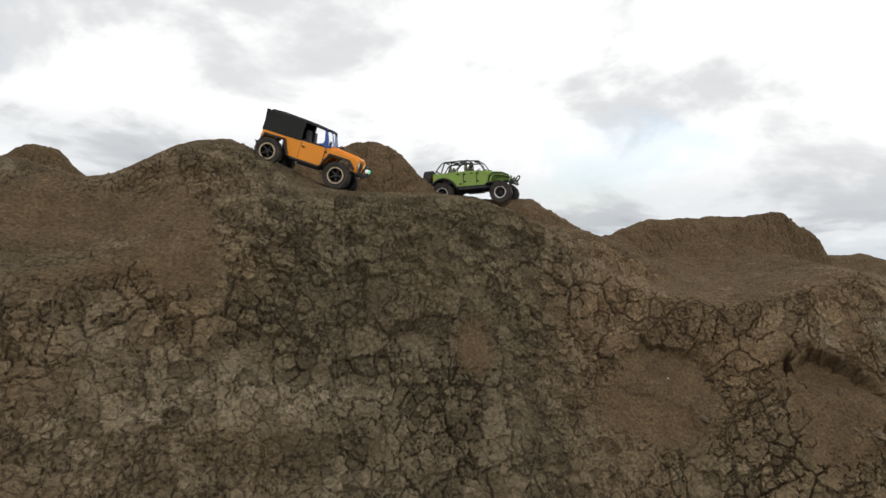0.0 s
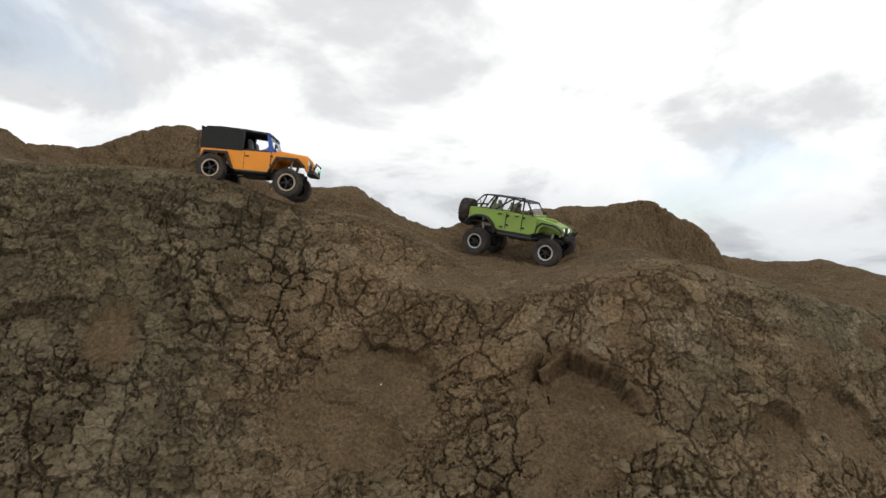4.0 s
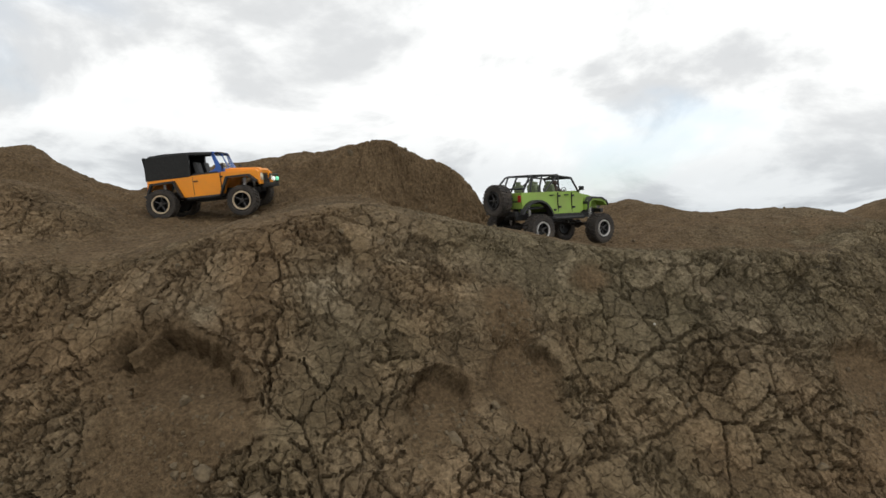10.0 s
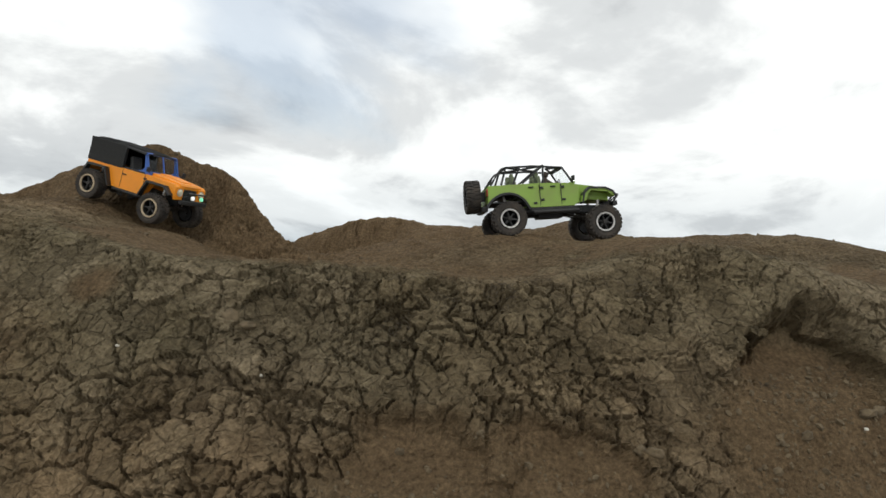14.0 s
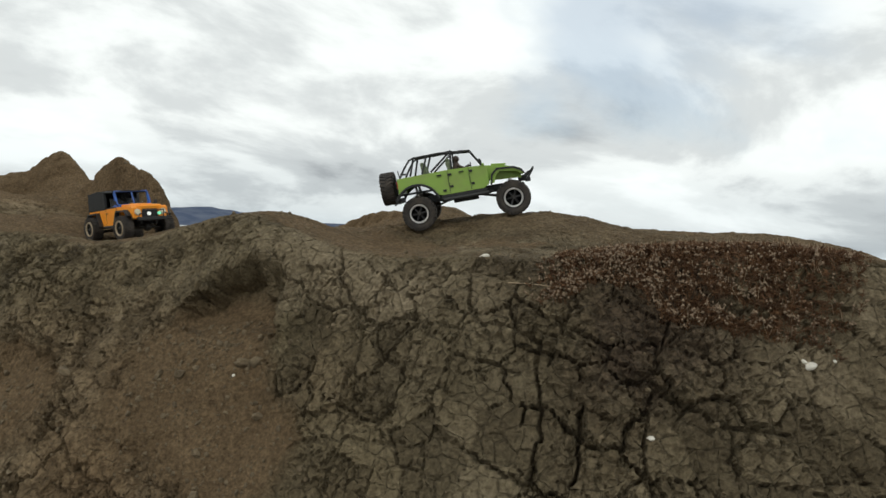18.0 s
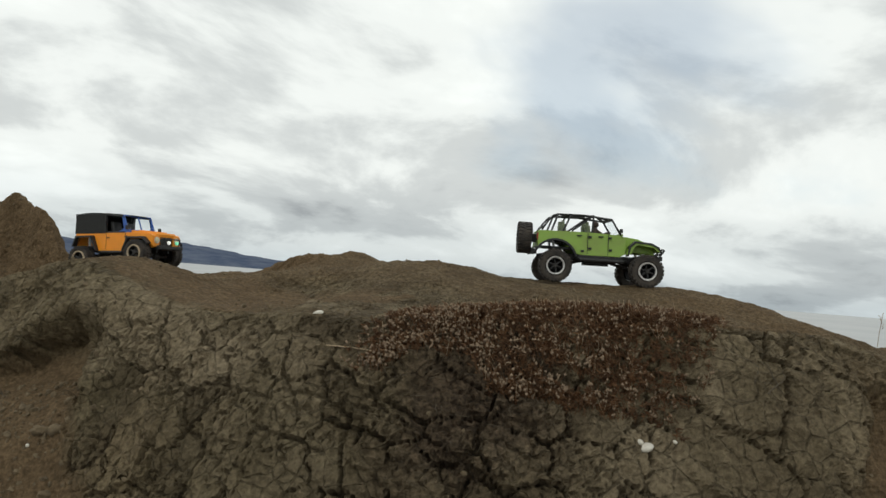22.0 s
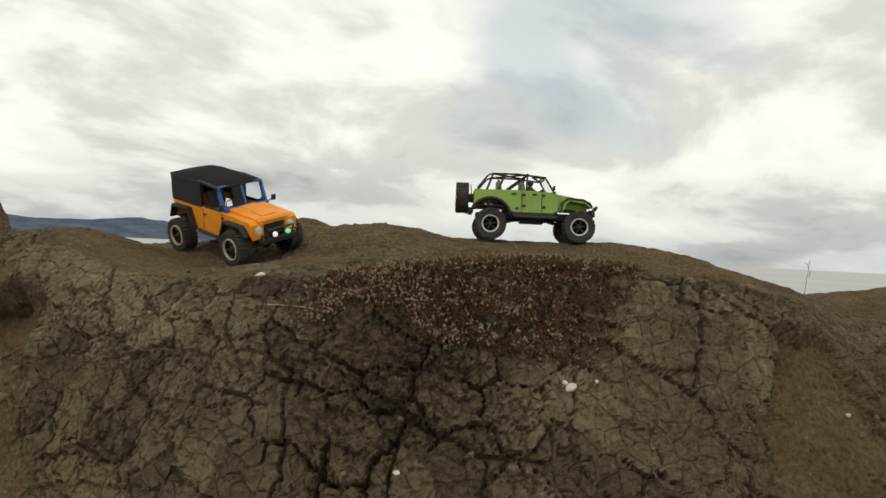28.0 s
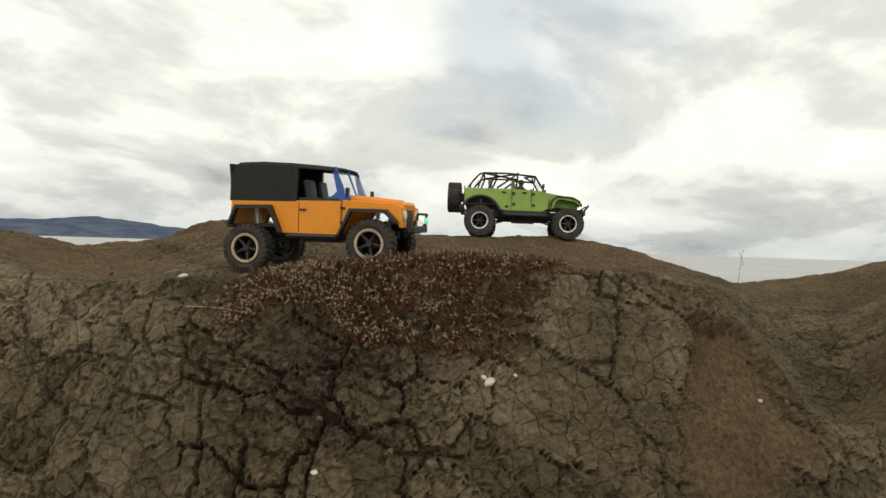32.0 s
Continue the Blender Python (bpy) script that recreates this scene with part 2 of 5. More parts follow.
def value_noise(x, y, seed=0):
    xi, yi = np.floor(x).astype(np.int64), np.floor(y).astype(np.int64)
    fx, fy = x - xi, y - yi
    fx, fy = fx * fx * (3 - 2 * fx), fy * fy * (3 - 2 * fy)

    def h(i, j):
        n = (i * 374761393 + j * 668265263 + seed * 1442695041) & 0x7FFFFFFF
        n = ((n ^ (n >> 13)) * 1274126177) & 0x7FFFFFFF
        return ((n ^ (n >> 16)) & 0xFFFF) / 65535.0

    a, b = h(xi, yi), h(xi + 1, yi)
    c, d = h(xi, yi + 1), h(xi + 1, yi + 1)
    return (a + (b - a) * fx) * (1 - fy) + (c + (d - c) * fx) * fy - 0.5


def fbm(x, y, seed=0, octaves=4, gain=0.5):
    total, amp = 0, 1.0
    for o in range(octaves):
        total = total + amp * value_noise(x * 2**o, y * 2**o, seed + o * 17)
        amp *= gain
    return total


def cells(x, y, seed=0):
    """Distance to the nearest border of a jittered cell pattern, and a random number for each cell."""
    xi, yi = np.floor(x).astype(np.int64), np.floor(y).astype(np.int64)
    best = np.full(x.shape, 9.0)
    second = np.full(x.shape, 9.0)
    rnd = np.zeros(x.shape)

    def h(i, j, k):
        n = (i * 73856093 + j * 19349663 + (seed + k) * 83492791) & 0x7FFFFFFF
        n = ((n ^ (n >> 13)) * 1274126177) & 0x7FFFFFFF
        return ((n ^ (n >> 16)) & 0xFFFF) / 65535.0

    for i in (-1, 0, 1):
        for j in (-1, 0, 1):
            a, b = xi + i, yi + j
            q = np.hypot(a + 0.12 + 0.76 * h(a, b, 1) - x, b + 0.12 + 0.76 * h(a, b, 2) - y)
            near = q < best
            second = np.where(near, best, np.minimum(second, q))
            rnd = np.where(near, h(a, b, 3), rnd)
            best = np.where(near, q, best)
    return second - best, rnd


def smooth(a, b, x):
    t = np.clip((x - a) / (b - a), 0, 1)
    return t * t * (3 - 2 * t)


def spline(x, knots, column):
    """A smooth curve through one column of the stations."""
    k = np.array([row[0] for row in knots])
    v = np.array([row[column] for row in knots])
    g = np.gradient(v, k)
    i = np.clip(np.searchsorted(k, x) - 1, 0, len(k) - 2)
    h = k[i + 1] - k[i]
    t = np.clip((x - k[i]) / h, 0, 1)
    return (1 + 2 * t) * (1 - t) ** 2 * v[i] + t * (1 - t) ** 2 * h * g[i] + t * t * (3 - 2 * t) * v[i + 1] + t * t * (t - 1) * h * g[i + 1]


# stations: s, height of the top at d = 2.4, its rise across, d of the face at 0.8 m, run of the face per metre of rise
STATIONS = [
    (-2.5, 0.916, 0.176, 1.834, 0.751),
    (-1, 1.003, 0.135, 1.866, 0.742),
    (0, 1.157, 0.082, 1.899, 0.729),
    (0.5, 1.296, -0.087, 1.934, 0.706),
    (1, 1.351, -0.152, 1.909, 0.685),
    (1.5, 1.152, 0.017, 1.963, 0.717),
    (2, 1.104, 0.155, 1.769, 0.802),
    (2.5, 1.11, -0.07, 1.489, 0.853),
    (3, 1.083, -0.063, 1.451, 0.845),
    (3.5, 1.042, 0.002, 1.418, 0.812),
    (4, 1.15, 0.236, 1.361, 0.754),
    (4.5, 1.148, 0.29, 1.409, 0.688),
    (5, 1.127, 0.077, 1.474, 0.624),
    (5.5, 1.111, 0.083, 1.538, 0.576),
    (6, 1.175, 0.057, 1.621, 0.55),
    (6.5, 1.163, -0.056, 1.879, 0.55),
    (7, 1.206, 0.011, 2.281, 0.558),
    (8, 1.242, 0.133, 2.585, 0.567),
    (10, 1.259, 0.249, 2.854, 0.575),
]
# mounds and dips: s, d, extra height, half width along, half width across
FIRST_MOUNDS = [
    (-0.484, 3.402, 0.342, 0.322, 0.181),
    (-0.334, 2.569, 0.334, 0.626, 0.263),
    (-0.25, 2.913, -0.21, 0.205, 0.544),
    (0.262, 3.015, 0.362, 0.35, 0.413),
    (0.31, 3.176, -0.095, 0.712, 0.175),
    (0.923, 3.294, 0.36, 0.473, 0.13),
    (1.01, 2.827, -0.363, 0.536, 0.167),
    (1.273, 2.413, 0.04, 0.196, 0.184),
    (1.313, 3.355, -0.058, 0.19, 0.378),
    (1.512, 3.317, 0.206, 0.587, 0.41),
    (1.687, 2.903, 0.208, 0.37, 0.263),
    (1.703, 2.468, 0.15, 0.521, 0.2),
    (1.861, 3.501, -0.388, 0.171, 0.18),
]
MIDDLE_MOUNDS = [
    (2.416, 3.66, -0.35, 0.465, 0.51),
    (2.536, 2.892, 0.29, 0.357, 0.169),
    (2.898, 2.535, 0.129, 0.381, 0.431),
    (2.899, 2.022, 0.071, 0.32, 0.565),
    (2.913, 2.887, -0.271, 0.163, 0.218),
    (2.923, 2.701, 0.355, 0.328, 0.18),
    (3.239, 2.917, -0.354, 0.184, 0.365),
    (3.276, 2.512, 0.358, 0.313, 0.071),
    (3.336, 2.226, 0.067, 0.183, 0.501),
    (3.355, 2.84, -0.224, 0.357, 0.176),
    (3.469, 4.031, 0.378, 0.518, 0.178),
    (4.072, 3.03, -0.358, 0.614, 0.411),
    (4.085, 2.605, 0.073, 0.304, 0.179),
    (4.412, 2.159, 0.113, 0.355, 0.283),
]
LAST_MOUNDS = [
    (4.488, 1.462, 0.206, 1.103, 0.334),
    (4.741, 3.078, 0.14, 0.279, 0.303),
    (4.806, 1.937, 0.109, 0.313, 0.235),
    (5.075, 2.349, 0.056, 0.194, 0.17),
    (5.209, 2.744, 0.092, 0.536, 0.295),
    (5.286, 2.692, 0.027, 0.424, 0.178),
    (5.504, 2.434, 0.12, 0.337, 0.229),
    (5.55, 2.005, 0.062, 0.235, 0.24),
    (5.593, 3.009, 0.054, 0.386, 0.245),
    (6.389, 3.165, 0.096, 0.361, 0.178),
    (6.96, 2.357, -0.319, 0.199, 0.473),
    (6.965, 2.582, -0.027, 0.198, 0.501),
    (7.31, 3.248, -0.247, 0.537, 0.34),
    (7.731, 3.225, 0.247, 0.42, 0.751),
]
MOUNDS = FIRST_MOUNDS + MIDDLE_MOUNDS + LAST_MOUNDS


def height(s, d, even=False):
    """Height of the bank, without its small relief; even: each row of s holds one value, in rising order."""
    c = s[:, :1] if even else s
    top = spline(c, STATIONS, 1) + spline(c, STATIONS, 2) * np.clip(d - 2.4, -0.8, 0.7)
    for ms, md, mh, ws, wd in MOUNDS:
        near = slice(None)
        if even:
            near = slice(*np.searchsorted(s[:, 0], (ms - 2.8 * ws, ms + 2.8 * ws)))
        top[near] += mh * np.exp(-(((s[near] - ms) / ws) ** 2) - ((d[near] - md) / wd) ** 2)
    top = top - 0.75 * smooth(3.3, 6.0, d)
    face = 0.8 + (d - spline(c, STATIONS, 3)) / spline(c, STATIONS, 4)
    k = 0.09
    e = np.clip(0.5 + 0.5 * (top - face) / k, 0, 1)
    z = top * (1 - e) + face * e - k * e * (1 - e)
    g = 0.0
    e = np.clip(0.5 + 0.5 * (z - g) / 0.2, 0, 1)
    return g * (1 - e) + z * e + 0.2 * e * (1 - e)


def height_xy(x, y):
    s, d = np.array([x * CS + y * SN]), np.array([-x * SN + y * CS])
    return float(height(s, d)[0])


def to_world(s, d):
    return s * CS - d * SN, s * SN + d * CS


def grid_mesh(name, X, Y, Z, mat, attrs=(), soft=True):
    n, m = X.shape
    me = bpy.data.meshes.new(name)
    co = np.stack([X, Y, Z], -1).reshape(-1, 3).astype(np.float32)
    i = np.arange(n * m).reshape(n, m)
    quads = np.stack([i[:-1, :-1], i[1:, :-1], i[1:, 1:], i[:-1, 1:]], -1).reshape(-1, 4)
    me.vertices.add(n * m)
    me.vertices.foreach_set("co", co.ravel())
    me.loops.add(quads.size)
    me.loops.foreach_set("vertex_index", quads.ravel().astype(np.int32))
    me.polygons.add(len(quads))
    me.polygons.foreach_set("loop_start", np.arange(0, quads.size, 4, dtype=np.int32))
    me.polygons.foreach_set("use_smooth", np.full(len(quads), soft, dtype=bool))
    for key, val in attrs:
        a = me.attributes.new(key, "FLOAT", "POINT")
        a.data.foreach_set("value", val.ravel().astype(np.float32))
    me.update(calc_edges=True)
    me.materials.append(mat)
    return new(name, me)


def blob(s, d, cs, cd, ws, wd):
    return np.exp(-(((s - cs) / ws) ** 2 + ((d - cd) / wd) ** 2))


# bare, slid soil: s, z, half width along, half height, how far it is hollowed out
SLIDES = [
    (5.11, 0.94, 0.2, 0.17, 0.08), (5.09, 0.76, 0.22, 0.16, 0.0), (5.29, 0.64, 0.16, 0.12, 0), (4.57, 0.68, 0.14, 0.12, 0.02), (2.31, 0.79, 0.14, 0.1, 0.07), (2.22, 0.63, 0.17, 0.11, 0.0),
    (2.86, 0.74, 0.1, 0.08, 0.045), (3.12, 0.76, 0.11, 0.12, 0.03), (3.13, 0.93, 0.07, 0.05, 0), (4.22, 0.7, 0.18, 0.1, 0.02), (1.77, 0.76, 0.16, 0.13, 0.03), (1.62, 0.6, 0.2, 0.1, 0.01),
    (0.96, 0.86, 0.08, 0.11, 0.012), (0.02, 1.14, 0.15, 0.18, 0), (-0.38, 1.15, 0.28, 0.22, 0), (6.75, 0.9, 0.11, 0.2, 0.03), (3.42, 1, 0.1, 0.06, 0), (2.31, 0.79, 0.12, 0.1, 0.0),
]
# crust bleached pale by the sun: s, z, half width along, half height
PALES = [(2.42, 0.97, 0.2, 0.06), (2.98, 1.07, 0.28, 0.09), (0.33, 0.74, 0.6, 0.2), (5.58, 1.06, 0.28, 0.14), (6.36, 1.04, 0.12, 0.12), (2.43, 0.62, 0.12, 0.06), (3.92, 0.99, 0.3, 0.1), (3.14, 1, 0.2, 0.06)]
# crumbling, darker crust with deep cracks
ROUGHS = [(0.91, 1.24, 0.42, 0.14), (0.54, 0.92, 0.4, 0.16), (1.19, 1, 0.25, 0.12), (4.01, 1.04, 0.4, 0.14), (6.09, 0.92, 0.2, 0.14), (2.4, 0.58, 0.15, 0.1)]


def build_bank():
    # columns along the bank, rows evenly spaced down its slope
    sv = np.concatenate([np.arange(-4.0, -1.3, 0.06), np.arange(-1.3, -0.8, 0.008), np.arange(-0.8, 7.15, 0.0038), np.arange(7.15, 11.0, 0.06)])
    db = np.arange(-1.6, 6.6, 0.004)
    rows = 520
    D = np.empty((len(sv), rows))
    coarse = sv[::6]
    Dc = np.empty((len(coarse), rows))
    for i, s0 in enumerate(coarse):
        z = height(np.full(len(db), s0), db)
        # rows crowd on the face and the near top
        foot = float(spline(np.array([s0]), STATIONS, 3)[0]) - 0.45
        lane = [-1.6, foot - 0.2, foot, foot + 1.0, foot + 1.4, 3.6, 4.2, 6.6]
        w = np.interp(db, lane, [0.03, 0.05, 1.0, 1.0, 0.5, 0.3, 0.06, 0.03])
        a = np.concatenate([[0], np.cumsum(np.hypot(np.diff(db), np.diff(z)) * 0.5 * (w[1:] + w[:-1]))])
        Dc[i] = np.interp(np.linspace(0, a[-1], rows), a, db)
    for j in range(rows):
        D[:, j] = np.interp(sv, coarse, Dc[:, j])
    S = np.repeat(sv[:, None], rows, 1)
    Z = height(S, D, True)
    arc = np.cumsum(np.hypot(np.diff(D, axis=1, prepend=D[:, :1]), np.diff(Z, axis=1, prepend=Z[:, :1])), axis=1)
    h = 0.004
    gs, gd = (height(S + h, D, True) - height(S - h, D, True)) / (2 * h), (height(S, D + h, True) - height(S, D - h, True)) / (2 * h)
    ln = np.sqrt(1 + gs**2 + gd**2)
    ns, nd, nz = -gs / ln, -gd / ln, 1 / ln
    steep = smooth(0.3, 0.85, gd)
    # clay plates between shrinkage cracks: long main cracks, plates, crumbs
    jx = 0.035 * fbm(S * 5, arc * 5, 40, 3) + 0.013 * fbm(S * 34, arc * 34, 43, 3, 0.6)
    jy = 0.035 * fbm(S * 5 + 9, arc * 5, 41, 3) + 0.013 * fbm(S * 34 + 9, arc * 34, 44, 3, 0.6)
    wx, wy = S + jx, arc + jy
    e0, r0 = cells(wx / 0.21, wy / 0.24, 2)
    # plates are small and crumbled at the near end, broad and whole at the far end
    broad = np.clip(smooth(4.6, 5.4, S + 0.5 * fbm(S * 2, arc * 2, 48)) + smooth(0.05, 0.3, fbm(S * 1.7, arc * 1.7, 49, 3)), 0, 1) > 0.5
    ea, ra = cells(wx / 0.1, wy / 0.092, 3)
    eb, rb = cells(wx / 0.058, wy / 0.05, 4)
    e1, r1 = np.where(broad, ea * 1.5, eb), np.where(broad, ra, rb)
    e2, r2 = cells(wx / 0.030, wy / 0.028, 8)
    n1 = fbm(S * 2.6, arc * 2.6, 5, 4)
    ragged = 0.2 * fbm(S * 11, arc * 11, 6, 3) + 0.2 * (r1 - 0.5) + 0.08 * (r2 - 0.5)
    # soil slides away below a rim of crust and runs out softly at the foot
    rim, deep, bare = 0, 0, 0
    for cs, cz, ws, wz, depth in SLIDES:
        q = blob(S, Z, cs, cz, ws, wz)
        up = smooth(-0.7, 0.5, (Z - cz) / wz)
        bare = bare + q
        rim = np.maximum(rim, q * min(depth * 14, 1) * up)
        deep = deep + depth * up * smooth(0.42, 0.62, q + 0.35 * n1 + ragged)
    rough = np.clip(sum(blob(S, Z, *q) for q in ROUGHS) + 0.6 * fbm(S * 2.1, arc * 2.1, 61), 0, 1)
    slid = bare + 0.62 * n1 + ragged
    soft = smooth(0.3, 0.85, slid)
    edge = smooth(0.55, 0.49, slid)
    track = smooth(0.55, 0.2, gd)
    dusty = smooth(0.3, -0.15, fbm(S * 2.4, D * 2.4, 9) + 0.5 * fbm(S * 17, D * 17, 10, 3))
    crest = spline(S[:, :1], STATIONS, 3) + 0.62
    hills = smooth(0.0, 0.3, D - crest + 0.25 * fbm(S * 3, D * 3, 14, 3)) * (1 - 0.55 * smooth(4.2, 5.0, S))
    loose = np.clip(soft * steep + np.maximum(track * dusty, hills), 0, 1)
    hard = 1 - 0.93 * loose * (1 - 0.6 * hills)
    pale = np.clip((sum(blob(S, Z, *q) for q in PALES) * 0.7 + 0.25) * (0.4 + 1.5 * fbm(S * 6, arc * 6, 21)), 0, 0.85) * hard * (0.35 + 1.1 * r1) * (1 - 0.6 * rough)
    mat_lip = 1.73 + 0.44 * (S - 5.9)
    litter = np.clip(blob(S, Z, 6.07, 0.99, 0.15, 0.15) * 1.3 + 1.5 * fbm(S * 5, arc * 5, 31) + 0.5 * fbm(S * 23, arc * 23, 35, 3) - 0.2, 0, 1) * blob(S, Z, 6.07, 0.99, 0.2, 0.2)
    litter = np.clip(litter + 0.85 * blob(S, D - mat_lip, 6.13, 0.16, 0.36, 0.26) * smooth(-0.2, 0.3, fbm(S * 9, D * 9, 33)) * smooth(0.98, 1.06, Z), 0, 1)
    # cracks gape in some stretches and close to hairlines in others
    gape = np.clip(0.36 + 1.3 * fbm(S * 2.2, arc * 2.2, 55, 3) + 0.22 * rough, 0.1, 1.0)
    line = np.clip(0.5 + 2.4 * fbm(S * 12, arc * 12, 57, 2), 0.0, 1.0)
    c0 = 1 - smooth(0.006, 0.016 + 0.018 * gape, e0)
    c1 = (1 - smooth(0.02, 0.05 + 0.06 * gape * line, e1)) * smooth(0.0, 0.3, line)
    c2 = (1 - smooth(0.05, 0.16, e2)) * smooth(0.5, 0.8, line + 0.4 * rough - 0.1)
    whole = smooth(-0.22, 0.12, fbm(S * 1.4, arc * 1.6, 66, 3))
    c0, c1 = c0 * (0.5 + 0.5 * whole), c1 * (0.55 + 0.45 * whole) * (1 - 0.8 * hills)
    rel = hard * (0.35 + 0.65 * steep)
    disp = 0.03 * fbm(S * 1.9, arc * 2.1, 2, 3) * steep + 0.024 * fbm(S * 4.5, arc * 4.5, 12, 3) * (0.15 + 0.85 * steep)
    disp += rel * (0.005 + 0.014 * rough) * (r1 - 0.5) + rel * 0.006 * (r2 - 0.5) * (0.15 + rough)
    disp += rel * 0.007 * fbm(S * 13, arc * 15, 77, 4, 0.55) * (0.4 + 1.2 * rough)
    disp += 0.0060 * fbm(S * 38, arc * 44, 87, 3, 0.75) * (0.5 + 0.5 * rel + 0.5 * rough)
    disp -= rel * np.maximum(np.maximum(0.026 * c0 * (0.25 + 0.75 * gape), 0.034 * c1 * (0.3 + 0.7 * gape)), 0.008 * c2)
    disp += hills * (0.03 * fbm(S * 5, D * 7, 93, 4, 0.55) + 0.012 * fbm(S * 19, D * 25, 94, 3, 0.6))
    # shelves of crust that stand proud, with ragged lower edges
    ledge = smooth(0.07, 0.10, fbm(S * 3.0, arc * 4.4, 91, 4) + 0.08 * (r1 - 0.5)) * rel * steep
    lip = edge * smooth(0.1, 0.4, rim) * steep
    disp += 0.011 * ledge + 0.03 * lip - deep * steep
    S2, D2, Z2 = S + ns * disp, D + nd * disp, Z + nz * disp - 0.012 * lip
    X, Y = to_world(S2, D2)
    ob = grid_mesh("ground_bank", X, Y, Z2, CLAY, (("loose", loose), ("litter", litter), ("pale", pale), ("plate", r1 * (1 - loose)), ("warm", np.clip(0.5 + 1.6 * fbm(S * 1.1, arc * 1.3, 101, 3) + 0.35 * smooth(2.6, 1.9, np.abs(S - 2.3) + 1.4) - 0.5 * smooth(4.8, 5.6, S), 0, 1))), False)
    return tagged(ob, "bank of dry grey-brown clay with deep shrinkage cracks and slid loose soil", "earth bank", kind="structure")


build_bank()


def build_far():
    # plain round the bank, out to the horizon
    r = np.concatenate([np.array([0.0]), np.geomspace(3.0, 4200, 60)])
    a = np.linspace(0, 2 * math.pi, 121)
    R, A = np.meshgrid(r, a, indexing="ij")
    X, Y = 3.0 + R * np.cos(A), 3.0 + R * np.sin(A)
    Z = -0.25 - 0.9 * smooth(6, 30, R) + 0.25 * fbm(X * 0.15, Y * 0.15, 4) * smooth(5, 20, R) - 3.0 * smooth(40, 300, R)
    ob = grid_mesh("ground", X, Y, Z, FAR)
    tagged(ob, "dry plain stretching away to the horizon, painted haze grey", "ground", kind="structure")


def mountain(az0, az1, dist, top, seed, label):
    """A far ridge between two bearings (degrees to the left of +y)."""
    a = np.radians(np.linspace(az0, az1, 140))
    v = np.linspace(0, 1, 14)
    A, V = np.meshgrid(a, v, indexing="ij")
    u = (A - a[0]) / (a[-1] - a[0])
    prof = np.sin(np.pi * np.clip(u, 0, 1)) ** 0.6 * (0.75 + 0.5 * fbm(u * 7, u * 0, seed, 4))
    R = dist + 500 * V + 60 * fbm(u * 30, V * 6, seed + 3)
    Z = -8 + top * prof * V**0.8 * (1 + 0.25 * fbm(u * 25, V * 4, seed + 5))
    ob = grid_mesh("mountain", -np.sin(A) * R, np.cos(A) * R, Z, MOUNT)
    tagged(ob, label, "mountain", "far mountains", "structure")


build_far()
mountain(41, 118, 2600, 135, 3, "far mountain range under low cloud, haze painted in as blue")
mountain(100, 150, 2800, 120, 13, "far mountain range under low cloud, haze painted in as blue")


# ---------------------------------------------------------------- mesh tools
def part(name, bm, material, parent=None, label="", smooth_faces=False):
    me = bpy.data.meshes.new(name)
    bmesh.ops.recalc_face_normals(bm, faces=bm.faces)
    bm.to_mesh(me)
    bm.free()
    me.materials.append(material)
    if smooth_faces:
        for f in me.polygons:
            f.use_smooth = True
    ob = new(name, me)
    if parent:
        ob.parent = parent
    if label:
        tagged(ob, label)
    return ob


def box(bm, c, size, bev=0.0, rot=None):
    r = bmesh.ops.create_cube(bm, size=1.0)
    vs = r["verts"]
    m = Matrix.Translation(c) @ (rot or Matrix.Identity(4)) @ Matrix.Diagonal((*size, 1))
    bmesh.ops.transform(bm, matrix=m, verts=vs)
    if bev:
        es = list({e for v in vs for e in v.link_edges})
        bmesh.ops.bevel(bm, geom=es, offset=bev, segments=2, affect="EDGES", profile=0.6)
    return bm


def tube(bm, pts, r, seg=8, closed=False):
    """A round tube along a line of points."""
    pts = [Vector(p) for p in pts]
    rings = []
    n = len(pts)
    for i, p in enumerate(pts):
        a = pts[i - 1] if i else (pts[-1] if closed else p)
        b = pts[i + 1] if i < n - 1 else (pts[0] if closed else p)
        w = (b - a).normalized()
        u = w.cross(Vector((0, 0, 1)) if abs(w.z) < 0.9 else Vector((1, 0, 0))).normalized()
        v = w.cross(u)
        rad = r[i] if isinstance(r, (list, tuple)) else r
        rings.append([bm.verts.new(p + rad * (math.cos(t) * u + math.sin(t) * v)) for t in (2 * math.pi * k / seg for k in range(seg))])
    for i in range(n if closed else n - 1):
        a, b = rings[i], rings[(i + 1) % n]
        for k in range(seg):
            bm.faces.new((a[k], a[(k + 1) % seg], b[(k + 1) % seg], b[k]))
    if not closed:
        bm.faces.new(rings[0][::-1])
        bm.faces.new(rings[-1])
    return bm


def lathe(bm, prof, seg=32, axis="y"):
    """Turn a profile of (radius, offset) round an axis."""
    rings = []
    for rad, off in prof:
        ring = []
        for k in range(seg):
            t = 2 * math.pi * k / seg
            a, b = rad * math.cos(t), rad * math.sin(t)
            ring.append(bm.verts.new((a, off, b) if axis == "y" else (off, a, b)))
        rings.append(ring)
    for a, b in zip(rings, rings[1:]):
        for k in range(seg):
            bm.faces.new((a[k], a[(k + 1) % seg], b[(k + 1) % seg], b[k]))
    return rings


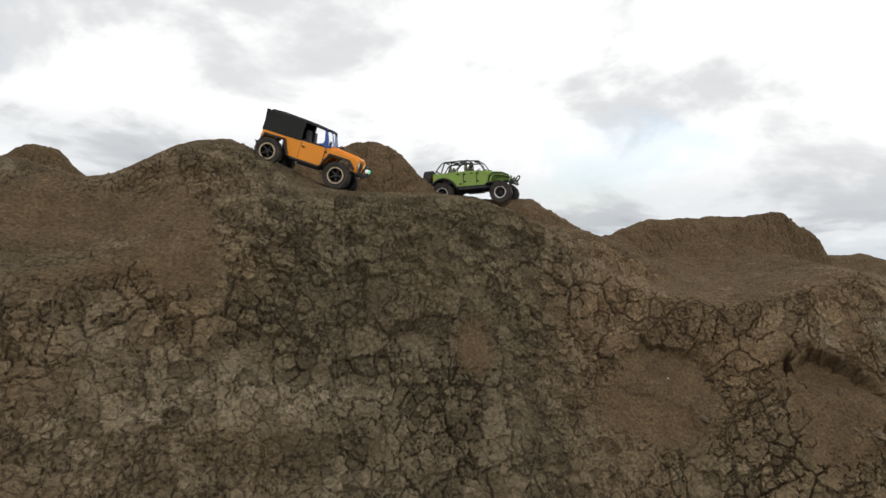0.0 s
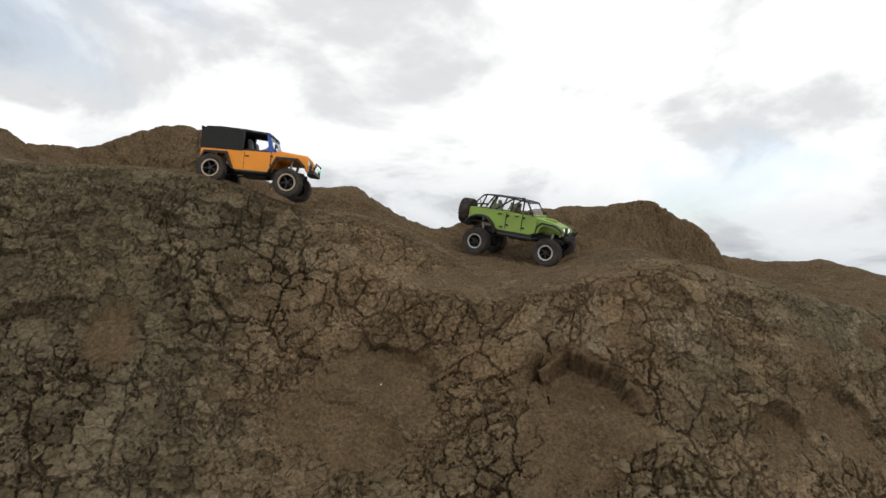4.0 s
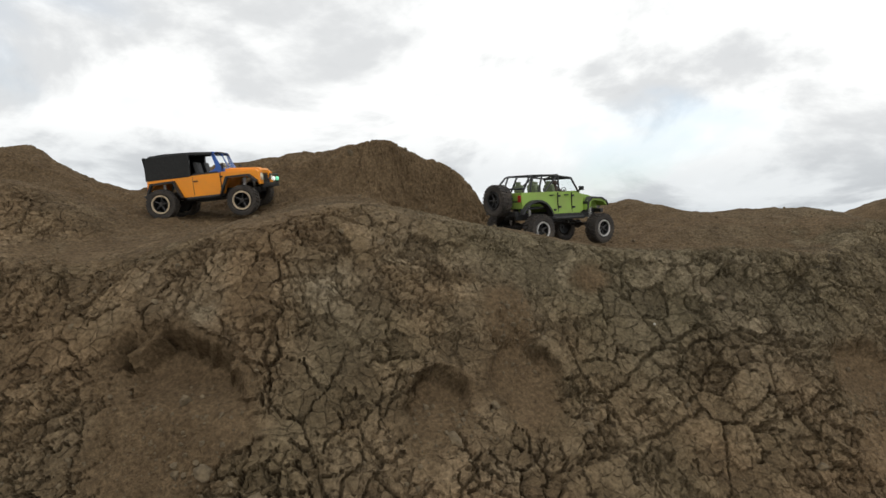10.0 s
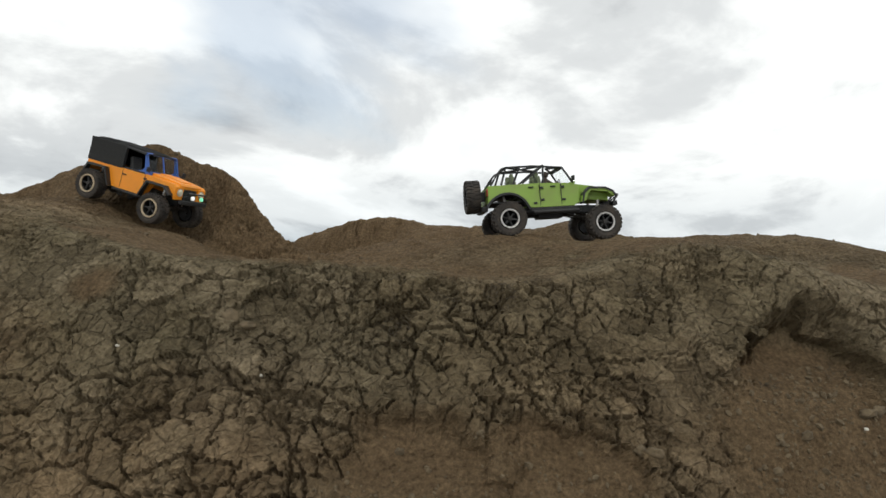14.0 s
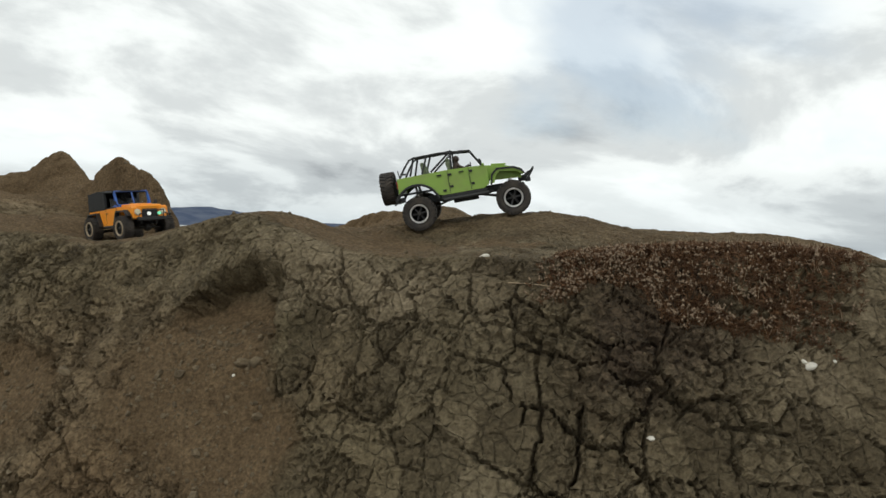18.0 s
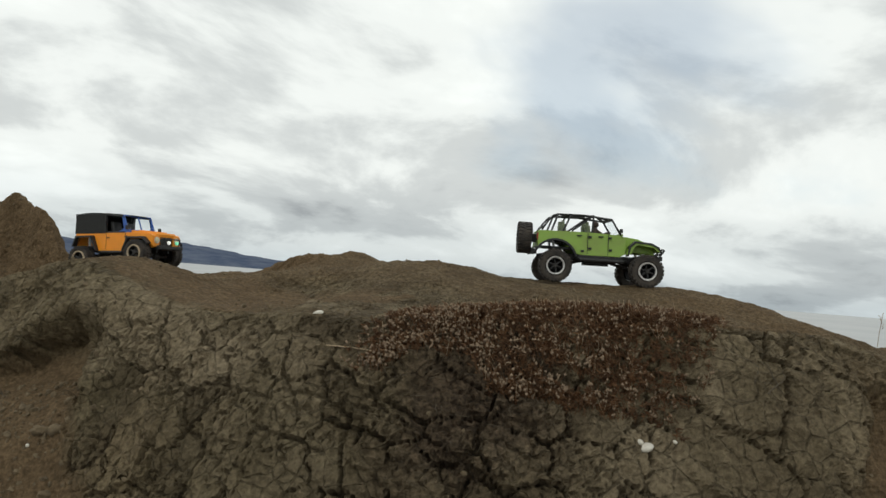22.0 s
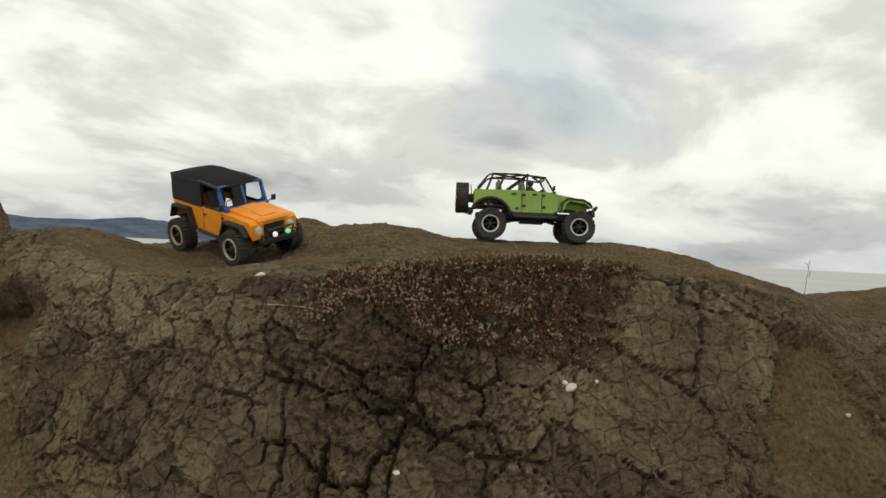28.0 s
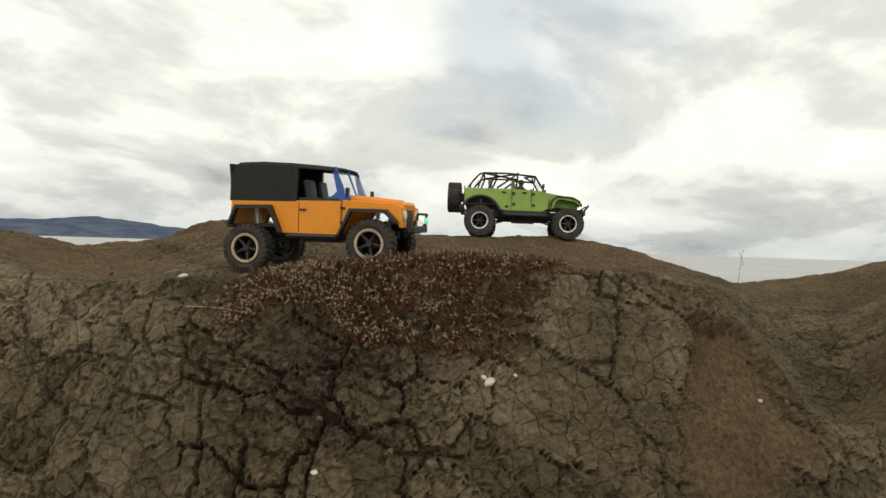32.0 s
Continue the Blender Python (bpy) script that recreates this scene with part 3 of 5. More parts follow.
def prism(bm, prof, y0, y1, bev=0.0, shape=None):
    """Extrude a side profile of (x, z) across from y0 to y1; shape(x, y, z) may move its points."""
    sides = []
    for y in (y0, y1):
        sides.append([bm.verts.new(shape(x, y, z) if shape else (x, y, z)) for x, z in prof])
    n = len(prof)
    faces = [bm.faces.new(sides[0]), bm.faces.new(sides[1][::-1])]
    for i in range(n):
        faces.append(bm.faces.new((sides[0][i], sides[1][i], sides[1][(i + 1) % n], sides[0][(i + 1) % n])))
    if bev:
        es = list({e for f in faces[:2] for e in f.edges})
        bmesh.ops.bevel(bm, geom=es, offset=bev, segments=2, affect="EDGES", profile=0.6)
    return bm


def arch(cx, cz, r, a0, a1, n=9):
    return [(cx + r * math.cos(radians(a0 + (a1 - a0) * i / (n - 1))), cz + r * math.sin(radians(a0 + (a1 - a0) * i / (n - 1)))) for i in range(n)]


def wheel_meshes(r, w, rim_r, ring_mat, spokes):
    """Meshes for a tyre, its bead ring, its dish and its hub, round the y axis with the outside at -y."""
    h = w / 2
    bm = bmesh.new()
    prof = [(rim_r, -h * 0.75), (rim_r + 0.006, -h * 0.98), (r * 0.8, -h * 1.04), (r * 0.92, -h * 0.95), (r * 0.95, -h * 0.6), (r * 0.955, 0),
            (r * 0.95, h * 0.6), (r * 0.92, h * 0.95), (r * 0.8, h * 1.04), (rim_r + 0.006, h * 0.98), (rim_r, h * 0.75)]
    lathe(bm, prof, 40)
    lugs = 26
    for k in range(lugs):
        t = 2 * math.pi * k / lugs
        for side in (-1, 1):
            tt = t + (math.pi / lugs if side > 0 else 0)
            m = Matrix.Rotation(-tt, 4, "Y") @ Matrix.Translation((r * 0.965, side * h * 0.5, 0)) @ Matrix.Rotation(radians(18 * side), 4, "X")
            q = bmesh.ops.create_cube(bm, size=1.0)["verts"]
            bmesh.ops.transform(bm, matrix=m @ Matrix.Diagonal((r * 0.07, h * 0.86, r * 0.15, 1)), verts=q)
            m = Matrix.Rotation(-tt, 4, "Y") @ Matrix.Translation((r * 0.9, side * h * 1.0, 0))
            q = bmesh.ops.create_cube(bm, size=1.0)["verts"]
            bmesh.ops.transform(bm, matrix=m @ Matrix.Diagonal((r * 0.13, h * 0.14, r * 0.12, 1)), verts=q)
    tyre = part("tyre", bm, RUBBER)
    bm = bmesh.new()
    lathe(bm, [(rim_r * 0.86, -h * 0.82), (rim_r * 0.88, -h * 1.02), (rim_r * 1.03, -h * 1.05), (rim_r * 1.06, -h * 0.9), (rim_r * 1.0, -h * 0.7), (rim_r * 0.86, -h * 0.82)], 36)
    for k in range(12):
        t = 2 * math.pi * (k + 0.5) / 12
        q = bmesh.ops.create_cone(bm, cap_ends=True, segments=6, radius1=0.0012, radius2=0.0012, depth=0.003)["verts"]
        bmesh.ops.transform(bm, matrix=Matrix.Translation((rim_r * 0.955 * math.cos(t), -h * 1.07, rim_r * 0.955 * math.sin(t))) @ Matrix.Rotation(radians(90), 4, "X"), verts=q)
    ring = part("bead_ring", bm, ring_mat)
    bm = bmesh.new()
    lathe(bm, [(rim_r * 0.85, -h * 0.8), (rim_r * 0.85, h * 0.7), (rim_r * 0.4, h * 0.2), (0.004, h * 0.2)], 28)
    for k in range(spokes):
        t = 2 * math.pi * k / spokes
        tube(bm, [(rim_r * 0.2 * math.cos(t), -h * 0.5, rim_r * 0.2 * math.sin(t)), (rim_r * 0.84 * math.cos(t), -h * 0.62, rim_r * 0.84 * math.sin(t))], [0.004, 0.0032], 6)
    dish = part("rim", bm, BLACK)
    bm = bmesh.new()
    lathe(bm, [(0.0005, -h * 0.86), (rim_r * 0.2, -h * 0.86), (rim_r * 0.26, -h * 0.7), (rim_r * 0.3, -h * 0.45), (rim_r * 0.3, 0)], 12)
    hub = part("hub", bm, DARK)
    return [o.data for o in (tyre, ring, dish, hub)], [tyre, ring, dish, hub]


def wheel_set(car, spots, r, w, rim_r, ring_mat, spokes):
    """Four wheels; each an Empty that turns, with its tyre, ring, rim and hub."""
    datas, first = wheel_meshes(r, w, rim_r, ring_mat, spokes)
    wheels = []
    for x, y in spots:
        e = new("wheel")
        e.empty_display_size = 0.02
        e.parent = car
        for nm, dat in zip(("tyre", "bead_ring", "rim", "hub"), datas):
            o = new(nm, dat)
            o.parent = e
            if y > 0:
                o.rotation_euler = (0, 0, math.pi)
        e.location = (x, y, r)
        wheels.append(e)
    for o in first:
        bpy.data.objects.remove(o)
    return wheels


GEAR = ("axle", "suspension_link", "shock_absorber", "drive_shaft", "frame_rail", "skid_plate")


def settle(car, wheels, foot, scale, drop):
    """Let the body down on its springs: heights above foot are scaled, then everything but the wheels comes down."""
    for o in car.children:
        if o in wheels:
            continue
        k, d = (1.0, drop) if o.name.split(".")[0] in GEAR else (scale, drop)
        if o.type == "MESH" and o.location.length == 0:
            for v in o.data.vertices:
                v.co.z = foot + (v.co.z - foot) * k - d
        else:
            o.location.z = foot + (o.location.z - foot) * k - d


def bent_flare(car, pts, y0, y1, t=0.0065):
    """An angular wheel-arch flare along the cut-out's corners."""
    bm = bmesh.new()
    mx = sum(x for x, z in pts) / len(pts)
    lo = min(z for x, z in pts)
    outer = [(x + (t if x > mx else -t) * (0.9 if i in (0, len(pts) - 1) else 0.6), z + (t if z > lo + 0.02 else 0)) for i, (x, z) in enumerate(pts)]
    prism(bm, pts + outer[::-1], y0, y1, 0.0012)
    part("wheel_arch_flare", bm, BLACK, car)


def coil_shock(car, a, b):
    a, b = Vector(a), Vector(b)
    bm = bmesh.new()
    tube(bm, [a, a.lerp(b, 0.55)], 0.0042, 8)
    tube(bm, [a.lerp(b, 0.5), b], 0.0022, 6)
    pts = []
    w = (b - a).normalized()
    u = w.cross(Vector((0, 1, 0))).normalized()
    v = w.cross(u)
    for k in range(61):
        t = k / 60
        pts.append(a.lerp(b, 0.2 + 0.7 * t) + 0.0062 * (math.cos(t * 44) * u + math.sin(t * 44) * v))
    tube(bm, pts, 0.0011, 5)
    part("shock_absorber", bm, SILVER, car, "aluminium coil-over shock absorber")


def running_gear(car, L, r, half, sill):
    """Frame rails, axles, links, shocks and drive shafts under a car."""
    for y in (-0.032, 0.032):
        bm = bmesh.new()
        prism(bm, [(-L / 2 - 0.05, sill - 0.012), (L / 2 + 0.045, sill - 0.012), (L / 2 + 0.045, sill + 0.004), (L / 2 - 0.03, sill + 0.012), (-L / 2 + 0.03, sill + 0.012), (-L / 2 - 0.05, sill + 0.006)], y - 0.004, y + 0.004, 0.001)
        part("frame_rail", bm, BLACK, car)
    bm = bmesh.new()
    box(bm, (0.0, 0, sill - 0.016), (0.085, 0.06, 0.02), 0.003)
    part("skid_plate", bm, BLACK, car)
    for x in (-L / 2, L / 2):
        bm = bmesh.new()
        tube(bm, [(x, -half + 0.02, r), (x, half - 0.02, r)], 0.0065, 10)
        q = bmesh.ops.create_uvsphere(bm, u_segments=12, v_segments=8, radius=0.017)["verts"]
        bmesh.ops.transform(bm, matrix=Matrix.Translation((x, 0.012, r)), verts=q)
        part("axle", bm, DARK, car)
        for y in (-0.042, 0.042):
            bm = bmesh.new()
            k = 1 if x < 0 else -1
            tube(bm, [(x, y, r - 0.004), (x + k * 0.1, y * 0.8, sill - 0.014)], 0.003, 6)
            part("suspension_link", bm, DARK, car)
            coil_shock(car, (x - k * 0.004, y * 1.2, sill + 0.055), (x + k * 0.006, y * 1.3, r + 0.004))
    for k in (-1, 1):
        bm = bmesh.new()
        tube(bm, [(k * L / 2, 0, r + 0.004), (k * 0.03, 0, sill - 0.01)], 0.0035, 6)
        part("drive_shaft", bm, DARK, car)


def flare(car, cx, cz, r, y0, y1, a0, a1, thick=0.006):
    """A wheel-arch flare: a curved band that stands out from the body side."""
    bm = bmesh.new()
    prof = arch(cx, cz, r + thick, a0, a1, 13) + arch(cx, cz, r, a1, a0, 13)
    prism(bm, prof, y0, y1, 0.0012)
    part("wheel_arch_flare", bm, BLACK, car)


# ---------------------------------------------------------------- the green open model off-roader
def green_car():
    car = new("model_off_roader")
    tagged(car, "lime-green four-door open-top radio-controlled off-roader with black roll cage", "model car")
    L, r, half = 0.313, 0.0565, 0.1
    X0, X1 = -L / 2, L / 2
    sill, belt = 0.108, 0.188
    # tub side with the rear wheel arch cut out of it
    def tuck(x, y, z):
        k = 1.0 - 0.10 * max(0.0, (z - sill) / 0.08)
        return (x, y * k, z)
    prof = [(-0.214, 0.186), (-0.217, 0.128)] + arch(X0, 0.082, 0.075, 142, 24, 10) + [(-0.07, sill), (0.066, sill), (0.086, 0.118), (0.088, 0.176), (0.066, 0.183), (0.04, belt - 0.003), (-0.05, belt)]
    for sgn in (-1, 1):
        bm = bmesh.new()
        prism(bm, prof, sgn * 0.079, sgn * 0.086, 0.0012, tuck)
        part("side_panel", bm, GREEN, car)
    bm = bmesh.new()
    box(bm, (-0.213, 0, 0.158), (0.006, 0.158, 0.056), 0.0015)
    part("tailgate", bm, GREEN, car)
    bm = bmesh.new()
    box(bm, (-0.06, 0, 0.13), (0.3, 0.15, 0.006), 0.001)
    box(bm, (X0, 0, 0.155), (0.12, 0.15, 0.005), 0.001)
    part("floor_pan", bm, BLACK, car)
    # bonnet, cowl and front wings
    bm = bmesh.new()
    prism(bm, [(0.06, 0.13), (0.19, 0.122), (0.193, 0.15), (0.186, 0.158), (0.14, 0.172), (0.06, 0.184)], -0.064, 0.064, 0.004, lambda x, y, z: (x, y * (1.12 - 2.1 * max(0, x - 0.06)), z))
    part("bonnet", bm, GREEN, car)
    bm = bmesh.new()
    box(bm, (0.126, 0, 0.1775), (0.05, 0.034, 0.006), 0.002, Matrix.Rotation(radians(8), 4, "Y"))
    part("bonnet_bulge", bm, GREEN, car)
    for sgn in (-1, 1):
        bm = bmesh.new()
        prism(bm, [(0.088, 0.118), (0.098, 0.15), (0.116, 0.164), (0.17, 0.161), (0.196, 0.149), (0.203, 0.138), (0.198, 0.131), (0.18, 0.148), (0.125, 0.156), (0.112, 0.146), (0.104, 0.12)], sgn * 0.05, sgn * 0.098, 0.0015)
        part("front_wing", bm, GREEN, car)
        flare(car, X0, 0.082, 0.072, sgn * 0.078, sgn * 0.103, 158, 14)
        bm = bmesh.new()
        prism(bm, [(0.09, 0.112), (0.096, 0.148), (0.116, 0.1665), (0.172, 0.163), (0.198, 0.15), (0.207, 0.133), (0.203, 0.132), (0.194, 0.146), (0.17, 0.158), (0.118, 0.161), (0.101, 0.146), (0.095, 0.112)], sgn * 0.074, sgn * 0.102, 0.001)
        part("wheel_arch_flare", bm, BLACK, car)
        # doors: seams, handles, hinges
        for x, w in ((0.026, 0.0), (-0.045, 0.0)):
            bm = bmesh.new()
            box(bm, (x, sgn * 0.0835, 0.148), (0.0016, 0.0045, 0.072))
            part("door_seam", bm, BLACK, car)
        for x in (0.012, -0.062):
            bm = bmesh.new()
            box(bm, (x - 0.012, sgn * 0.0825, 0.175), (0.017, 0.006, 0.004), 0.001)
            part("door_handle", bm, BLACK, car)
        for x, z in ((0.032, 0.172), (0.034, 0.13), (-0.038, 0.172), (-0.037, 0.132), (-0.062, 0.122)):
            bm = bmesh.new()
            box(bm, (x, sgn * (0.0835 + (0.003 if z < 0.15 else 0)), z), (0.011, 0.005, 0.007), 0.001)
            part("hinge", bm, BLACK, car)
        # rock slider
        bm = bmesh.new()
        tube(bm, [(-0.085, sgn * 0.07, 0.094), (-0.07, sgn * 0.09, 0.092), (0.08, sgn * 0.09, 0.092), (0.092, sgn * 0.07, 0.096)], 0.006, 8)
        box(bm, (0.0, sgn * 0.08, 0.1), (0.155, 0.012, 0.014), 0.002)
        part("rock_slider", bm, BLACK, car)
        # mirror, head lamp, tail lamp
        bm = bmesh.new()
        box(bm, (0.066, sgn * 0.094, 0.198), (0.008, 0.02, 0.015), 0.002)
        tube(bm, [(0.066, sgn * 0.08, 0.188), (0.066, sgn * 0.09, 0.194)], 0.0022, 6)
        part("mirror", bm, BLACK, car)
        bm = bmesh.new()
        lathe(bm, [(0.0004, 0.197), (0.009, 0.1965), (0.0105, 0.193), (0.0105, 0.19)], 16, "x")
        lamp = part("head_lamp", bm, LAMP, car)
        lamp.location = (0, sgn * 0.036, 0.142)
        bm = bmesh.new()
        box(bm, (-0.2165, sgn * 0.07, 0.165), (0.007, 0.014, 0.024), 0.002)
        part("tail_lamp", bm, RED, car)
    # grille with seven slots
    bm = bmesh.new()
    box(bm, (0.191, 0, 0.138), (0.006, 0.104, 0.036), 0.002)
    part("grille", bm, GREEN, car)
    for i in range(7):
        bm = bmesh.new()
        box(bm, (0.1945, (i - 3) * 0.0068, 0.14), (0.002, 0.0035, 0.026))
        part("grille_slot", bm, BLACK, car)
    # windscreen
    bm = bmesh.new()
    a, b = (0.07, 0.184), (0.038, 0.236)
    for sgn in (-1, 1):
        tube(bm, [(a[0], sgn * 0.076, a[1]), (b[0], sgn * 0.07, b[1])], 0.0036, 6)
    tube(bm, [(b[0], -0.07, b[1]), (b[0], 0.07, b[1])], 0.0036, 6)
    part("windscreen_surround", bm, BLACK, car)
    bm = bmesh.new()
    box(bm, (0.072, 0, 0.1855), (0.012, 0.152, 0.008), 0.002)
    part("cowl", bm, GREEN, car)
    bm = bmesh.new()
    vs = [bm.verts.new(q) for q in ((a[0], -0.075, a[1]), (a[0], 0.075, a[1]), (b[0], 0.069, b[1]), (b[0], -0.069, b[1]))]
    f = bm.faces.new(vs)
    ret = bmesh.ops.extrude_face_region(bm, geom=[f])
    bmesh.ops.translate(bm, vec=(0.0012, 0, 0.0008), verts=[v for v in ret["geom"] if isinstance(v, bmesh.types.BMVert)])
    g = part("windscreen_pane", bm, GLASS, car)
    g.visible_shadow = False
    # roll cage
    T = 0.0034
    bars = []
    for sgn in (-1, 1):
        y, yt = sgn * 0.074, sgn * 0.064
        bars += [[(-0.205, y, 0.188), (-0.185, y * 0.97, 0.218), (-0.166, yt, 0.241), (-0.15, yt, 0.246)],
                 [(-0.15, yt, 0.246), (-0.06, yt, 0.247), (0.038, yt * 1.03, 0.238)],
                 [(-0.13, y, 0.188), (-0.105, yt * 1.04, 0.246)],
                 [(-0.03, y, 0.188), (-0.026, yt * 1.03, 0.247)],
                 [(-0.17, y * 0.98, 0.188), (-0.15, yt, 0.246)],
                 [(-0.026, yt, 0.247), (-0.1, y * 0.98, 0.19)],
                 [(0.038, yt, 0.238), (0.0, 0.0, 0.245)]]
    for x, z in ((-0.15, 0.246), (-0.105, 0.247), (-0.026, 0.248), (0.03, 0.239)):
        bars.append([(x, -0.064, z), (x, 0.064, z)])
    bars += [[(-0.15, -0.06, 0.246), (-0.026, 0.06, 0.247)], [(-0.15, 0.06, 0.246), (-0.026, -0.06, 0.247)], [(-0.2, -0.07, 0.2), (-0.2, 0.07, 0.2)]]
    for pts in bars:
        bm = bmesh.new()
        tube(bm, pts, T, 7)
        part("cage_bar", bm, BLACK, car)
    # seats and figures
    for x in (-0.015, -0.1):
        for y in (-0.036, 0.036):
            bm = bmesh.new()
            box(bm, (x, y, 0.152), (0.045, 0.045, 0.016), 0.005)
            box(bm, (x - 0.022, y, 0.185), (0.014, 0.044, 0.06), 0.005, Matrix.Rotation(radians(-10), 4, "Y"))
            box(bm, (x - 0.028, y, 0.219), (0.011, 0.022, 0.016), 0.004)
            part("seat", bm, GREY, car)
    bm = bmesh.new()
    q = bmesh.ops.create_uvsphere(bm, u_segments=12, v_segments=8, radius=0.0115)["verts"]
    bmesh.ops.transform(bm, matrix=Matrix.Translation((-0.012, -0.036, 0.219)), verts=q)
    q = bmesh.ops.create_uvsphere(bm, u_segments=12, v_segments=8, radius=0.02)["verts"]
    bmesh.ops.transform(bm, matrix=Matrix.Translation((-0.014, -0.036, 0.185)) @ Matrix.Diagonal((0.7, 1.0, 1.35, 1)), verts=q)
    tube(bm, [(-0.01, -0.052, 0.198), (0.012, -0.05, 0.184), (0.03, -0.042, 0.192)], 0.005, 6)
    part("plain_doll", bm, FIGURE, car, "plain dark plastic doll in the driving seat", True)
    bm = bmesh.new()
    lathe(bm, [(0.011, 0.0), (0.0125, 0.0015), (0.014, 0.0), (0.0125, -0.0015), (0.011, 0.0)], 18, "x")
    wh = part("steering_wheel", bm, BLACK, car)
    wh.location = (0.034, -0.036, 0.19)
    bm = bmesh.new()
    box(bm, (0.05, 0, 0.172), (0.028, 0.148, 0.022), 0.004)
    part("dashboard", bm, BLACK, car)
    # spare wheel
    sp = new("spare_wheel")
    sp.parent = car
    datas, first = wheel_meshes(0.0565, 0.044, 0.03, BLACK, 6)
    for nm, dat in zip(("tyre", "bead_ring", "rim", "hub"), datas):
        o = new(nm, dat)
        o.parent = sp
    for o in first:
        bpy.data.objects.remove(o)
    sp.matrix_local = pose(-0.258, 0, 0.16, 0, 0, -90)
    bm = bmesh.new()
    box(bm, (-0.225, 0, 0.16), (0.024, 0.03, 0.03), 0.002)
    part("spare_carrier", bm, BLACK, car)
    bm = bmesh.new()
    tube(bm, [(-0.219, 0.05, 0.15), (-0.226, 0.05, 0.216)], 0.0018, 5)
    part("aerial", bm, BLACK, car)
    # bumpers
    bm = bmesh.new()
    box(bm, (0.215, 0, 0.112), (0.016, 0.12, 0.016), 0.003)
    tube(bm, [(0.218, -0.034, 0.118), (0.236, -0.03, 0.142), (0.24, 0, 0.148), (0.236, 0.03, 0.142), (0.218, 0.034, 0.118)], 0.0035, 7)
    tube(bm, [(0.2, -0.05, 0.118), (0.226, -0.05, 0.138)], 0.003, 6)
    tube(bm, [(0.2, 0.05, 0.118), (0.226, 0.05, 0.138)], 0.003, 6)
    box(bm, (0.2, 0, 0.118), (0.03, 0.05, 0.02), 0.003)
    part("front_bumper", bm, BLACK, car)
    bm = bmesh.new()
    box(bm, (-0.226, 0, 0.112), (0.018, 0.13, 0.018), 0.003)
    tube(bm, [(-0.232, -0.03, 0.106), (-0.245, -0.03, 0.1)], 0.003, 6)
    part("rear_bumper", bm, BLACK, car)
    running_gear(car, L, r + 0.006, half, 0.1)
    wheels = wheel_set(car, [(X0, -half), (X0, half), (X1, -half), (X1, half)], r, 0.046, 0.03, SILVER, 6)
    settle(car, wheels, 0.1, 1.0, 0.006)
    return car, wheels, r


